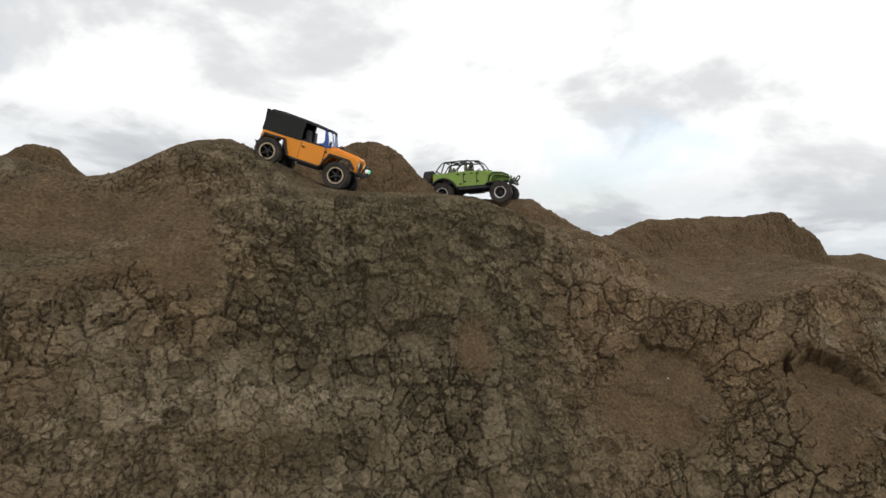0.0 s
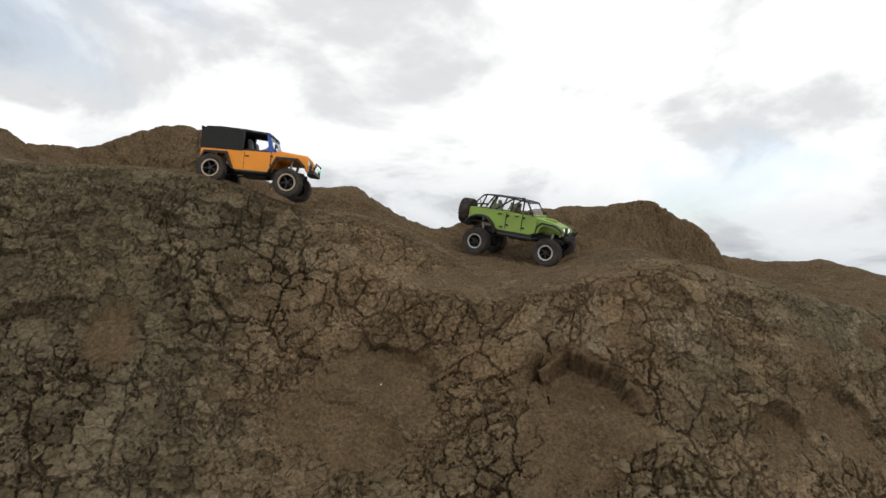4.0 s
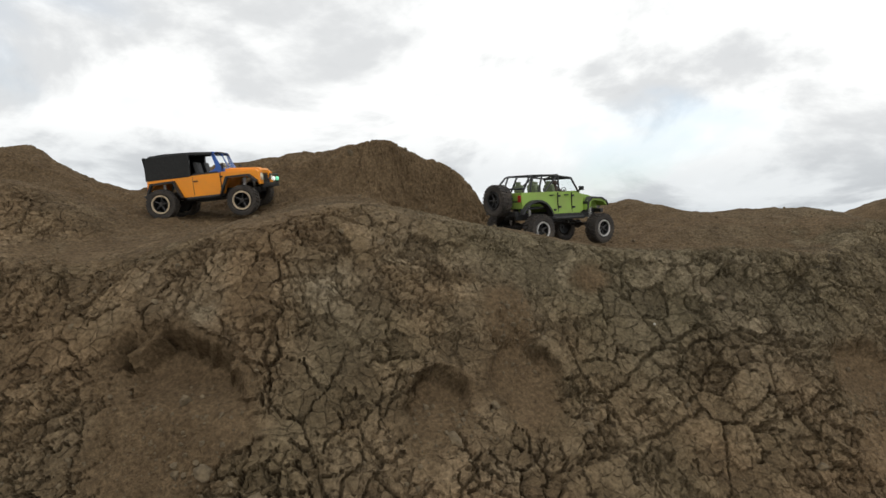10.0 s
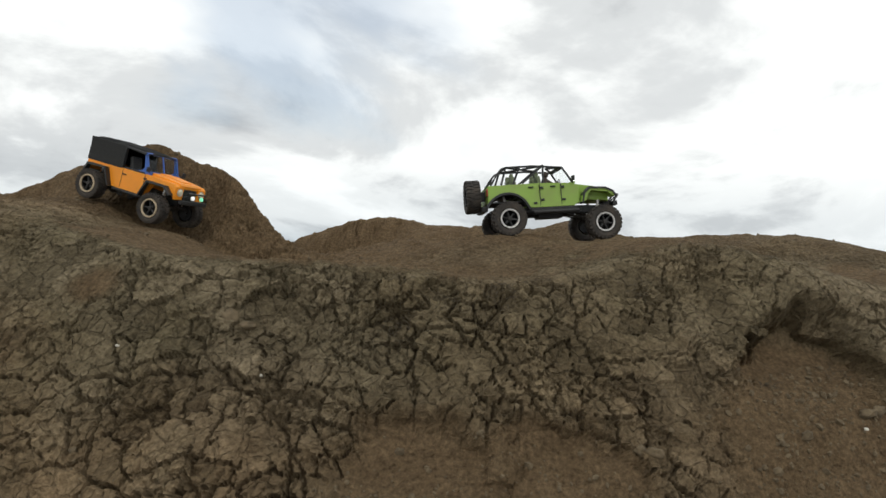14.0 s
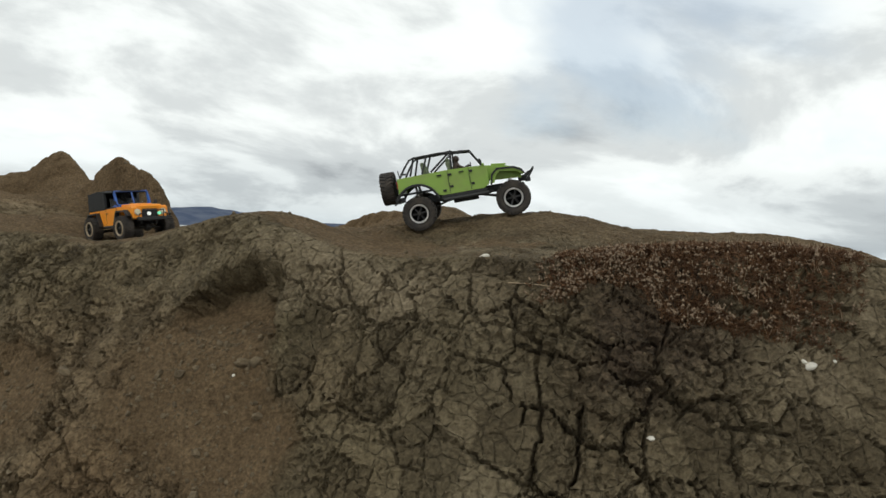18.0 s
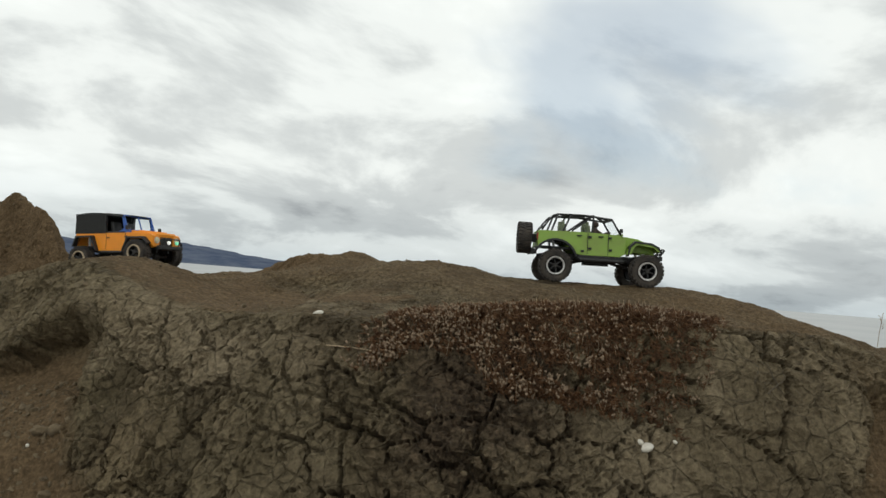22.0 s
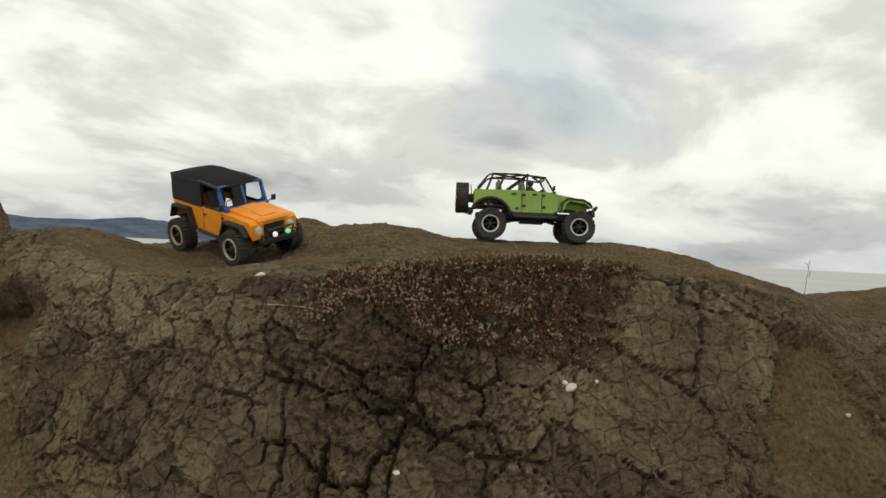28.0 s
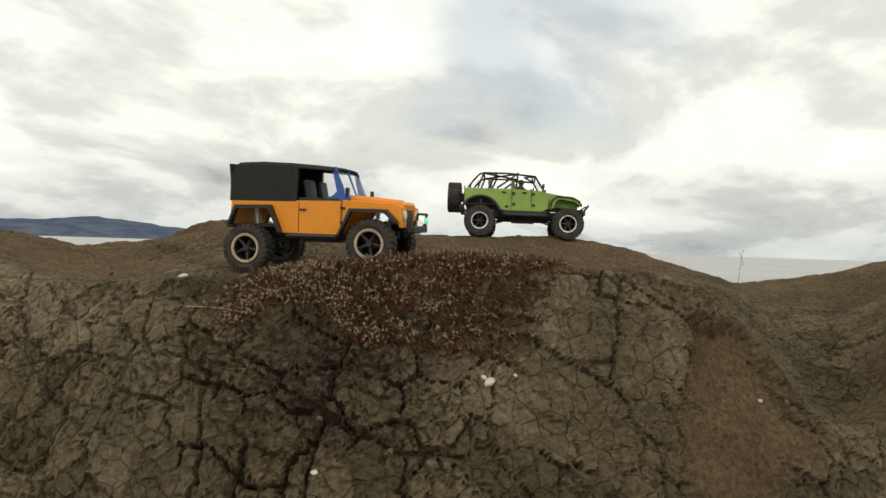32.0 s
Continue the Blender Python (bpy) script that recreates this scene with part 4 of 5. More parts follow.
# ---------------------------------------------------------------- the orange soft-top model off-roader
def orange_car():
    car = new("model_off_roader")
    tagged(car, "orange two-door radio-controlled off-roader with black canvas top and blue cab", "model car")
    L, r, half = 0.278, 0.0515, 0.088
    X0, X1 = -L / 2, L / 2
    sill, belt = 0.072, 0.148
    # corners of the wheel-arch cut-outs, from the wheel's middle
    rear_cut = [(X0 - 0.046, 0.088), (X0 - 0.03, 0.129), (X0 + 0.044, 0.131), (X0 + 0.068, sill)]
    front_cut = [(X1 - 0.07, sill), (X1 - 0.046, 0.127), (X1 + 0.026, 0.127), (X1 + 0.05, 0.1)]
    prof = [(-0.189, belt), (-0.19, 0.09)] + rear_cut + [ (0.056, sill), (0.0675, sill), (0.0675, 0.15), (0.06, belt + 0.002)]
    for sgn in (-1, 1):
        bm = bmesh.new()
        prism(bm, prof, sgn * 0.07, sgn * 0.077, 0.0015)
        part("side_panel", bm, ORANGE, car)
        # front wing
        bm = bmesh.new()
        prism(bm, front_cut + [(0.2, 0.1), (0.2, 0.138), (0.19, 0.147), (0.069, 0.153)], sgn * 0.052, sgn * 0.077, 0.002)
        part("front_wing", bm, ORANGE, car)
        bent_flare(car, rear_cut, sgn * 0.072, sgn * 0.095)
        bent_flare(car, front_cut, sgn * 0.072, sgn * 0.095)
        # door seams, handle, hinges, sill guard
        for x in (-0.03, 0.066):
            bm = bmesh.new()
            box(bm, (x, sgn * 0.0755, 0.112), (0.0014, 0.004, 0.07))
            part("door_seam", bm, BLACK, car)
        bm = bmesh.new()
        box(bm, (-0.02, sgn * 0.0785, 0.128), (0.014, 0.005, 0.004), 0.001)
        part("door_handle", bm, BLACK, car)
        for z in (0.1, 0.134):
            bm = bmesh.new()
            box(bm, (0.07, sgn * 0.0785, z), (0.01, 0.005, 0.006), 0.001)
            part("hinge", bm, BLACK, car)
        bm = bmesh.new()
        tube(bm, [(-0.066, sgn * 0.062, 0.07), (-0.055, sgn * 0.078, 0.066), (0.055, sgn * 0.078, 0.066), (0.066, sgn * 0.062, 0.07)], 0.006, 8)
        part("rock_slider", bm, BLACK, car)
        bm = bmesh.new()
        box(bm, (0.084, sgn * 0.0885, 0.172), (0.006, 0.014, 0.018), 0.002)
        tube(bm, [(0.076, sgn * 0.074, 0.16), (0.083, sgn * 0.084, 0.168)], 0.0018, 6)
        part("mirror", bm, BLACK, car)
        bm = bmesh.new()
        box(bm, (-0.191, sgn * 0.064, 0.12), (0.006, 0.012, 0.02), 0.002)
        part("tail_lamp", bm, RED, car)
    bm = bmesh.new()
    box(bm, (-0.186, 0, 0.118), (0.006, 0.146, 0.06), 0.0015)
    part("tailgate", bm, ORANGE, car)
    bm = bmesh.new()
    box(bm, (-0.06, 0, 0.088), (0.25, 0.14, 0.006))
    part("floor_pan", bm, BLACK, car)
    # bonnet
    bm = bmesh.new()
    prism(bm, [(0.07, 0.13), (0.196, 0.13), (0.199, 0.145), (0.194, 0.1525), (0.074, 0.1635), (0.07, 0.16)], -0.052, 0.052, 0.003, lambda x, y, z: (x, y * (1.18 - 1.2 * max(0, x - 0.07)), z))
    part("bonnet", bm, ORANGE, car)
    bm = bmesh.new()
    box(bm, (0.13, 0, 0.159), (0.1, 0.05, 0.006), 0.0025, Matrix.Rotation(radians(5.2), 4, "Y"))
    part("bonnet_ridge", bm, ORANGE, car)
    # nose: dark grille, orange lamp panels, lamps
    bm = bmesh.new()
    box(bm, (0.192, 0, 0.116), (0.008, 0.07, 0.044), 0.002)
    part("grille", bm, BLACK, car)
    for i in range(5):
        bm = bmesh.new()
        box(bm, (0.197, 0, 0.1 + i * 0.008), (0.003, 0.064, 0.0025), 0.0006)
        part("grille_bar", bm, DARK, car)
    for sgn in (-1, 1):
        bm = bmesh.new()
        box(bm, (0.197, sgn * 0.055, 0.116), (0.008, 0.038, 0.048), 0.002)
        part("lamp_panel", bm, ORANGE, car)
        bm = bmesh.new()
        lathe(bm, [(0.0004, 0.2055), (0.009, 0.2045), (0.0115, 0.201), (0.012, 0.199)], 18, "x")
        o = part("head_lamp", bm, PALE_LENS, car)
        o.location = (0, sgn * 0.054, 0.12)
        bm = bmesh.new()
        lathe(bm, [(0.0105, 0.202), (0.013, 0.203), (0.0135, 0.2), (0.013, 0.1995)], 18, "x")
        o = part("lamp_ring", bm, SILVER, car)
        o.location = (0, sgn * 0.054, 0.12)
    # blue cab surround: windscreen pillars, door tops and bulkhead
    for sgn in (-1, 1):
        bm = bmesh.new()
        prism(bm, [(0.03, 0.15), (0.078, 0.152), (0.052, 0.226), (0.043, 0.226), (0.056, 0.172), (0.046, 0.162), (0.03, 0.158)], sgn * 0.068, sgn * 0.0745, 0.001)
        part("windscreen_pillar", bm, BLUE, car)
        bm = bmesh.new()
        box(bm, (0.015, sgn * 0.072, 0.1525), (0.09, 0.006, 0.008), 0.0015)
        part("door_top", bm, BLACK, car)
    bm = bmesh.new()
    tube(bm, [(0.049, -0.072, 0.226), (0.049, 0.072, 0.226)], 0.004, 8)
    box(bm, (0.077, 0, 0.158), (0.008, 0.148, 0.014), 0.002)
    box(bm, (0.0635, 0, 0.194), (0.004, 0.005, 0.068), 0.001, Matrix.Rotation(radians(-20), 4, "Y"))
    part("windscreen_surround", bm, BLUE, car)
    bm = bmesh.new()
    vs = [bm.verts.new(q) for q in ((0.0755, -0.07, 0.163), (0.0755, 0.07, 0.163), (0.051, 0.07, 0.224), (0.051, -0.07, 0.224))]
    f = bm.faces.new(vs)
    ret = bmesh.ops.extrude_face_region(bm, geom=[f])
    bmesh.ops.translate(bm, vec=(0.0012, 0, 0), verts=[v for v in ret["geom"] if isinstance(v, bmesh.types.BMVert)])
    g = part("windscreen_pane", bm, GLASS, car)
    g.visible_shadow = False
    # canvas top: roof, rear quarters, back
    bm = bmesh.new()
    n = 9
    rows = []
    xs = [-0.192, -0.186, -0.178, -0.13, -0.06, 0.0, 0.05, 0.057]
    zs = [0.196, 0.222, 0.239, 0.2435, 0.241, 0.237, 0.23, 0.226]
    for x, z in zip(xs, zs):
        ring = []
        for k in range(n):
            u = -1 + 2 * k / (n - 1)
            ring.append(bm.verts.new((x, 0.0775 * math.copysign(abs(u) ** 0.8, u), z - 0.011 * abs(u) ** 5 - 0.002 * math.cos(x * 90) * (1 - u * u))))
        rows.append(ring)
    for a, b in zip(rows, rows[1:]):
        for k in range(n - 1):
            bm.faces.new((a[k], a[k + 1], b[k + 1], b[k]))
    bmesh.ops.solidify(bm, geom=bm.faces[:], thickness=0.003)
    part("canvas_roof", bm, CANVAS, car, "black canvas roof", True)
    for sgn in (-1, 1):
        bm = bmesh.new()
        prism(bm, [(-0.192, 0.146), (-0.04, 0.147), (-0.036, 0.2), (-0.04, 0.232), (-0.178, 0.232), (-0.19, 0.2)], sgn * 0.0735, sgn * 0.0785, 0.0015)
        part("canvas_side", bm, CANVAS, car)
        bm = bmesh.new()
        prism(bm, [(-0.042, 0.147), (-0.036, 0.147), (-0.034, 0.234), (-0.04, 0.234)], sgn * 0.066, sgn * 0.078, 0.001)
        part("door_post", bm, BLACK, car)
        bm = bmesh.new()
        prism(bm, [(-0.036, 0.226), (0.048, 0.219), (0.05, 0.227), (-0.036, 0.234)], sgn * 0.07, sgn * 0.077, 0.001)
        part("door_rail", bm, BLACK, car)
    bm = bmesh.new()
    box(bm, (-0.19, 0, 0.19), (0.005, 0.15, 0.088), 0.0015, Matrix.Rotation(radians(-5), 4, "Y"))
    part("canvas_back", bm, CANVAS, car)
    for y in (-0.036, 0.036):
        bm = bmesh.new()
        box(bm, (0.005, y, 0.135), (0.045, 0.045, 0.02), 0.005)
        box(bm, (-0.02, y, 0.17), (0.014, 0.044, 0.06), 0.005, Matrix.Rotation(radians(-10), 4, "Y"))
        part("seat", bm, BLACK, car)
    bm = bmesh.new()
    box(bm, (0.062, 0, 0.148), (0.018, 0.138, 0.02), 0.004)
    part("dashboard", bm, BLUE, car)
    bm = bmesh.new()
    lathe(bm, [(0.0115, 0.0), (0.013, 0.0015), (0.0145, 0.0), (0.013, -0.0015), (0.0115, 0.0)], 18, "x")
    wh = part("steering_wheel", bm, BLACK, car)
    wh.location = (0.045, -0.034, 0.165)
    # bumpers and bull bar, fog lamps
    bm = bmesh.new()
    box(bm, (0.218, 0, 0.088), (0.016, 0.13, 0.016), 0.003)
    tube(bm, [(0.22, -0.045, 0.092), (0.228, -0.044, 0.125), (0.228, 0.044, 0.125), (0.22, 0.045, 0.092)], 0.0032, 7)
    tube(bm, [(0.222, -0.062, 0.092), (0.224, -0.06, 0.108), (0.228, -0.044, 0.113)], 0.0028, 6)
    tube(bm, [(0.222, 0.062, 0.092), (0.224, 0.06, 0.108), (0.228, 0.044, 0.113)], 0.0028, 6)
    box(bm, (0.205, 0, 0.084), (0.02, 0.07, 0.014), 0.002)
    part("front_bumper", bm, BLACK, car)
    for y, mt in ((-0.022, LAMP), (0.022, LAMP_GREEN)):
        bm = bmesh.new()
        lathe(bm, [(0.0004, 0.2365), (0.0062, 0.236), (0.0075, 0.233), (0.0075, 0.23), (0.004, 0.226), (0.0004, 0.226)], 16, "x")
        o = part("fog_lamp", bm, mt, car)
        o.location = (0, y, 0.109)
    bm = bmesh.new()
    box(bm, (-0.2, 0, 0.088), (0.016, 0.13, 0.014), 0.003)
    tube(bm, [(-0.205, -0.055, 0.092), (-0.215, -0.055, 0.092)], 0.003, 6)
    part("rear_bumper", bm, BLACK, car)
    running_gear(car, L, r + 0.0015, half, 0.078)
    wheels = wheel_set(car, [(X0, -half), (X0, half), (X1, -half), (X1, half)], r, 0.041, 0.0305, TAN_RIM, 5)
    settle(car, wheels, sill, 0.92, 0.0015)
    return car, wheels, r


PALE_LENS = mat_plain("pale_lamp_lens", (0.75, 0.68, 0.5), 0.2, 0, 0.1)
green, green_wheels, green_r = green_car()
orange, orange_wheels, orange_r = orange_car()


# ---------------------------------------------------------------- plants, sticks, stones and clods on the bank
def surface(s, d):
    """Place and normal on the bank for lists of s and d."""
    s, d = np.asarray(s, float), np.asarray(d, float)
    e = 0.02
    z = height(s, d)
    gs, gd = (height(s + e, d) - z) / e, (height(s, d + e) - z) / e
    nl = np.sqrt(1 + gs**2 + gd**2)
    x, y = to_world(s, d)
    nx, ny = to_world(-gs / nl, -gd / nl)
    return np.stack([x, y, z], -1), np.stack([nx, ny, 1 / nl], -1)


ground_tree = None


def on_ground(x, y, z=3.0):
    """Height of the built bank below a place."""
    global ground_tree
    if ground_tree is None:
        from mathutils import bvhtree
        ob = bpy.data.objects["ground_bank"]
        n = len(ob.data.vertices)
        co = np.empty(n * 3, np.float32)
        ob.data.vertices.foreach_get("co", co)
        ix = np.empty(len(ob.data.polygons) * 4, np.int32)
        ob.data.loops.foreach_get("vertex_index", ix)
        co, ix = co.reshape(-1, 3), ix.reshape(-1, 4)
        s = co[:, 0] * CS + co[:, 1] * SN
        keep = ((s > -1.3) & (s < 7.4))[ix].all(1)
        ground_tree = bvhtree.BVHTree.FromPolygons(co.tolist(), ix[keep].tolist())
    hit = ground_tree.ray_cast(Vector((x, y, z)), Vector((0, 0, -1)))
    return hit[0].z if hit[0] else None


def join_mesh(name, verts, faces, mat):
    me = bpy.data.meshes.new(name)
    me.from_pydata(verts, [], faces)
    me.materials.append(mat)
    return new(name, me)





def rock_shape(seed, flat=0.7):
    bm = bmesh.new()
    bmesh.ops.create_icosphere(bm, subdivisions=1, radius=1.0)
    rng = random.Random(seed)
    for v in bm.verts:
        v.co *= rng.uniform(0.68, 1.25)
        v.co.z *= flat
    vs, fs = [tuple(v.co) for v in bm.verts], [tuple(w.index for w in f.verts) for f in bm.faces]
    bm.free()
    return vs, fs


def scatter_clods():
    rng = random.Random(4)
    shapes = [rock_shape(k) for k in range(8)]
    verts, faces = [], []
    made = 0
    while made < 5200:
        k = rng.random()
        if k < 0.45:
            cs, cz, ws, wz, _ = SLIDES[rng.choice((0, 0, 0, 1, 1, 2, 3, 4, 5, 6, 8, 9, 10, 14))]
            s, dz = rng.gauss(cs, ws * 0.7), rng.gauss(cz - 0.05, wz * 0.7)
            d = float(spline(np.array([s]), STATIONS, 3)[0] + (dz - 0.8) * spline(np.array([s]), STATIONS, 4)[0])
        else:
            s = rng.uniform(-1.0, 7.2)
            d = float(spline(np.array([s]), STATIONS, 3)[0]) + rng.uniform(-0.4, 1.1)
        x, y = to_world(s, d)
        z = on_ground(x, y)
        made += 1
        if z is None:
            continue
        r = min(0.016, 0.0022 * math.exp(rng.gauss(0.25, 0.55)))
        vs, fs = shapes[rng.randrange(8)]
        m = Matrix.Translation((x, y, z + r * 0.25)) @ Euler((rng.uniform(0, 6), rng.uniform(0, 6), rng.uniform(0, 6))).to_matrix().to_4x4()
        b = len(verts)
        verts.extend(tuple(m @ (Vector(v) * r)) for v in vs)
        faces.extend(tuple(i + b for i in f) for f in fs)
    tagged(join_mesh("loose_clods", verts, faces, CLOD), "small loose crumbs of dry brown clay on the slope", "clay crumbs", kind="stuff")


def dried_plants():
    """The low mat of dead brown sprigs with pale seed heads at the edge of the top."""
    rng = random.Random(11)
    sv, sf, hv, hf, rv, rf = [], [], [], [], [], []

    def stem(V, F, a, b, r):
        a, b = Vector(a), Vector(b)
        w = (b - a).normalized()
        u = w.orthogonal().normalized()
        v = w.cross(u)
        i = len(V)
        for q, k in ((a, 1.0), (b, 0.6)):
            for t in (0, 2.1, 4.2):
                V.append(tuple(q + r * k * (math.cos(t) * u + math.sin(t) * v)))
        for t in range(3):
            F.append((i + t, i + (t + 1) % 3, i + 3 + (t + 1) % 3, i + 3 + t))

    def bead(V, F, c, r):
        i = len(V)
        for q in ((1, 0, 0), (-1, 0, 0), (0, 1, 0), (0, -1, 0), (0, 0, 1.2), (0, 0, -1)):
            V.append((c[0] + q[0] * r * rng.uniform(0.7, 1.2), c[1] + q[1] * r * rng.uniform(0.7, 1.2), c[2] + q[2] * r))
        for f in ((0, 2, 4), (2, 1, 4), (1, 3, 4), (3, 0, 4), (2, 0, 5), (1, 2, 5), (3, 1, 5), (0, 3, 5)):
            F.append(tuple(i + k for k in f))

    gen = np.random.default_rng(11)
    cs, cd, u, v = gen.uniform(5.82, 6.47, 60000), gen.uniform(0.0, 0.45, 60000), gen.random(60000), gen.random(60000)
    # the mat's front edge runs slantwise; it thins out behind and to the sides
    lips = 1.71 + 0.44 * (cs - 5.9) + 0.07 * fbm(cs * 9.0, cs * 0 + 0.3, 72)
    edges = ((cs - 6.13) / 0.30) ** 2 + (np.maximum(0.0, cd - 0.15) / 0.3) ** 2
    cd = lips + cd
    keep = (height(cs, cd) > 0.98) & (u > edges) & (v > 0.25 + 1.5 * fbm(cs * 11.0, cd * 11.0, 71))
    for s, d, lip, edge in list(zip(cs[keep], cd[keep], lips[keep], edges[keep]))[:8200]:
        s, d, lip, edge = float(s), float(d), float(lip), float(edge)
        x, y = to_world(s, d)
        z = on_ground(x, y)
        if z is None:
            continue
        front = max(0.0, min(1.0, (lip + 0.13 - d) / 0.13))
        h = rng.uniform(0.008, 0.027) * (1.2 - 0.6 * min(1.0, edge))
        lean = Vector((rng.gauss(0, 0.5), rng.gauss(-0.3, 0.45), 1)).normalized()
        tip = Vector((x, y, z)) + lean * h
        base = (x, y, z - 0.004)
        if rng.random() < 0.05 + 0.45 * front * (1.0 - 0.75 * float(smooth(6.0, 6.3, s))):
            stem(rv, rf, base, tip, 0.0008)
            for _ in range(rng.randint(2, 4)):
                bead(hv, hf, tip + Vector((rng.gauss(0, 0.004), rng.gauss(0, 0.004), rng.gauss(0, 0.003))), rng.uniform(0.002, 0.0039))
        else:
            stem(rv, rf, base, tip, 0.0009)
            for _ in range(rng.randint(3, 6)):
                q = Vector((x, y, z)) + lean * h * rng.uniform(0.3, 1.0)
                stem(rv, rf, q, q + Vector((rng.gauss(0, 1), rng.gauss(0, 1), rng.uniform(-0.1, 1))).normalized() * rng.uniform(0.004, 0.011), 0.0012)
        if rng.random() < 0.05:
            stem(sv, sf, base, tip + lean * 0.012, 0.0007)
    plant = new("dead_plant_mat")
    tagged(plant, "low mat of dead rust-brown sprigs with pale seed heads on the bank", "dead plants", kind="stuff")
    for nm, V, F, mt, lab in (("stems", sv, sf, STALK, "straw-brown stems"), ("seed_heads", hv, hf, HEAD, "pale dry seed heads"), ("sprigs", rv, rf, RUST, "rust-brown sprigs")):
        o = join_mesh(nm, V, F, mt)
        o.parent = plant
        tagged(o, lab, kind="stuff")


def dead_stalks():
    """Thin dead twigs below the plant mat, and grass tufts on the crust."""
    rng = random.Random(21)

    def bundle(name, label, cat, spots, n, length, spread, r, down, mat):
        for cs, cd in spots:
            bm = bmesh.new()
            for _ in range(n):
                s, d = cs + rng.gauss(0, spread), cd + rng.gauss(0, spread * 0.6)
                x, y = to_world(s, d)
                z = on_ground(x, y)
                if z is None:
                    continue
                w = Vector((rng.gauss(0, 0.7), rng.gauss(-0.3, 0.5), rng.uniform(*down))).normalized() * rng.uniform(0.5, 1.0) * length
                p = Vector((x, y, z - 0.002))
                mid = p + w * 0.5 + Vector((rng.gauss(0, 1), rng.gauss(0, 1), rng.gauss(0, 0.5))) * length * 0.08
                tube(bm, [p, mid, p + w + Vector((0, 0, -0.15 * length))], [r, r * 0.8, r * 0.35], 4)
            ob = part(name, bm, mat)
            tagged(ob, label, cat, "dry tufts", "stuff")

    bundle("dead_twigs", "tangle of thin dead grey-brown twigs on dark litter", "dead twigs", [(5.83, 1.71), (5.89, 1.71), (5.94, 1.74), (6.04, 1.77), (6.5, 2.03), (6.48, 2.04)], 20, 0.055, 0.05, 0.0006, (-0.2, 0.4), STALK_DARK)
    bundle("grass_tuft", "small dry grass tuft rooted in the clay crust", "grass tuft", [(4.16, 1.51), (4.28, 1.54), (4.39, 1.58), (4.42, 1.57), (4.72, 1.64), (5, 1.56), (5.18, 1.62)], 26, 0.035, 0.016, 0.0008, (-0.5, 0.8), STALK_DARK)

    def stick(name, label, a, b, r, mat, lift=0.006):
        pts = []
        for k in range(6):
            t = k / 5
            s, d = a[0] + (b[0] - a[0]) * t, a[1] + (b[1] - a[1]) * t
            x, y = to_world(s, d)
            pts.append(Vector((x, y, (on_ground(x, y) or 1.0) + lift)))
        lo, hi = pts[0], pts[-1]
        pts = [lo.lerp(hi, k / 5) + Vector((0, 0, 0.35 * (p.z - lo.lerp(hi, k / 5).z))) + Vector((rng.gauss(0, 0.0012), rng.gauss(0, 0.0012), 0)) for k, p in enumerate(pts)]
        bm = bmesh.new()
        tube(bm, pts, [r, r, r * 0.9, r * 0.8, r * 0.6, r * 0.4], 6)
        tagged(part(name, bm, mat), label, "stick")

    stick("stick", "bleached straight stick lying on the plant mat's edge", (6.17, 1.83), (6.21, 1.87), 0.0016, STALK)
    stick("stick", "thin grey stick lying below the dead plants", (5.79, 1.7), (5.95, 1.73), 0.0014, STALK)
    stick("dry_branch", "thin forked dry branch leaning on the crust", (6.51, 2), (6.53, 2.05), 0.0012, STALK_DARK)
    stick("dry_branch", "thin dry branch lying on the crust", (6.53, 2.03), (6.5, 2.04), 0.001, STALK_DARK)
    # the tall weed stalk on the skyline
    x, y = to_world(6.74, 3.55)
    z = on_ground(x, y) or 1.1
    bm = bmesh.new()
    tube(bm, [(x, y, z - 0.01), (x + 0.006, y, z + 0.06), (x + 0.014, y, z + 0.12)], [0.0012, 0.001, 0.0006], 5)
    for k in range(6):
        q = Vector((x + 0.013, y, z + 0.07 + 0.01 * k))
        tube(bm, [q, q + Vector((rng.gauss(0, 0.01), rng.gauss(0, 0.01), 0.01))], [0.0008, 0.0014], 4)
    tagged(part("weed_stalk", bm, STALK), "thin dry weed stalk standing on the skyline", "weed")


STALK_DARK = mat_plain("dark_dry_grass", (0.09, 0.07, 0.045), 0.95, 0, 0.4)


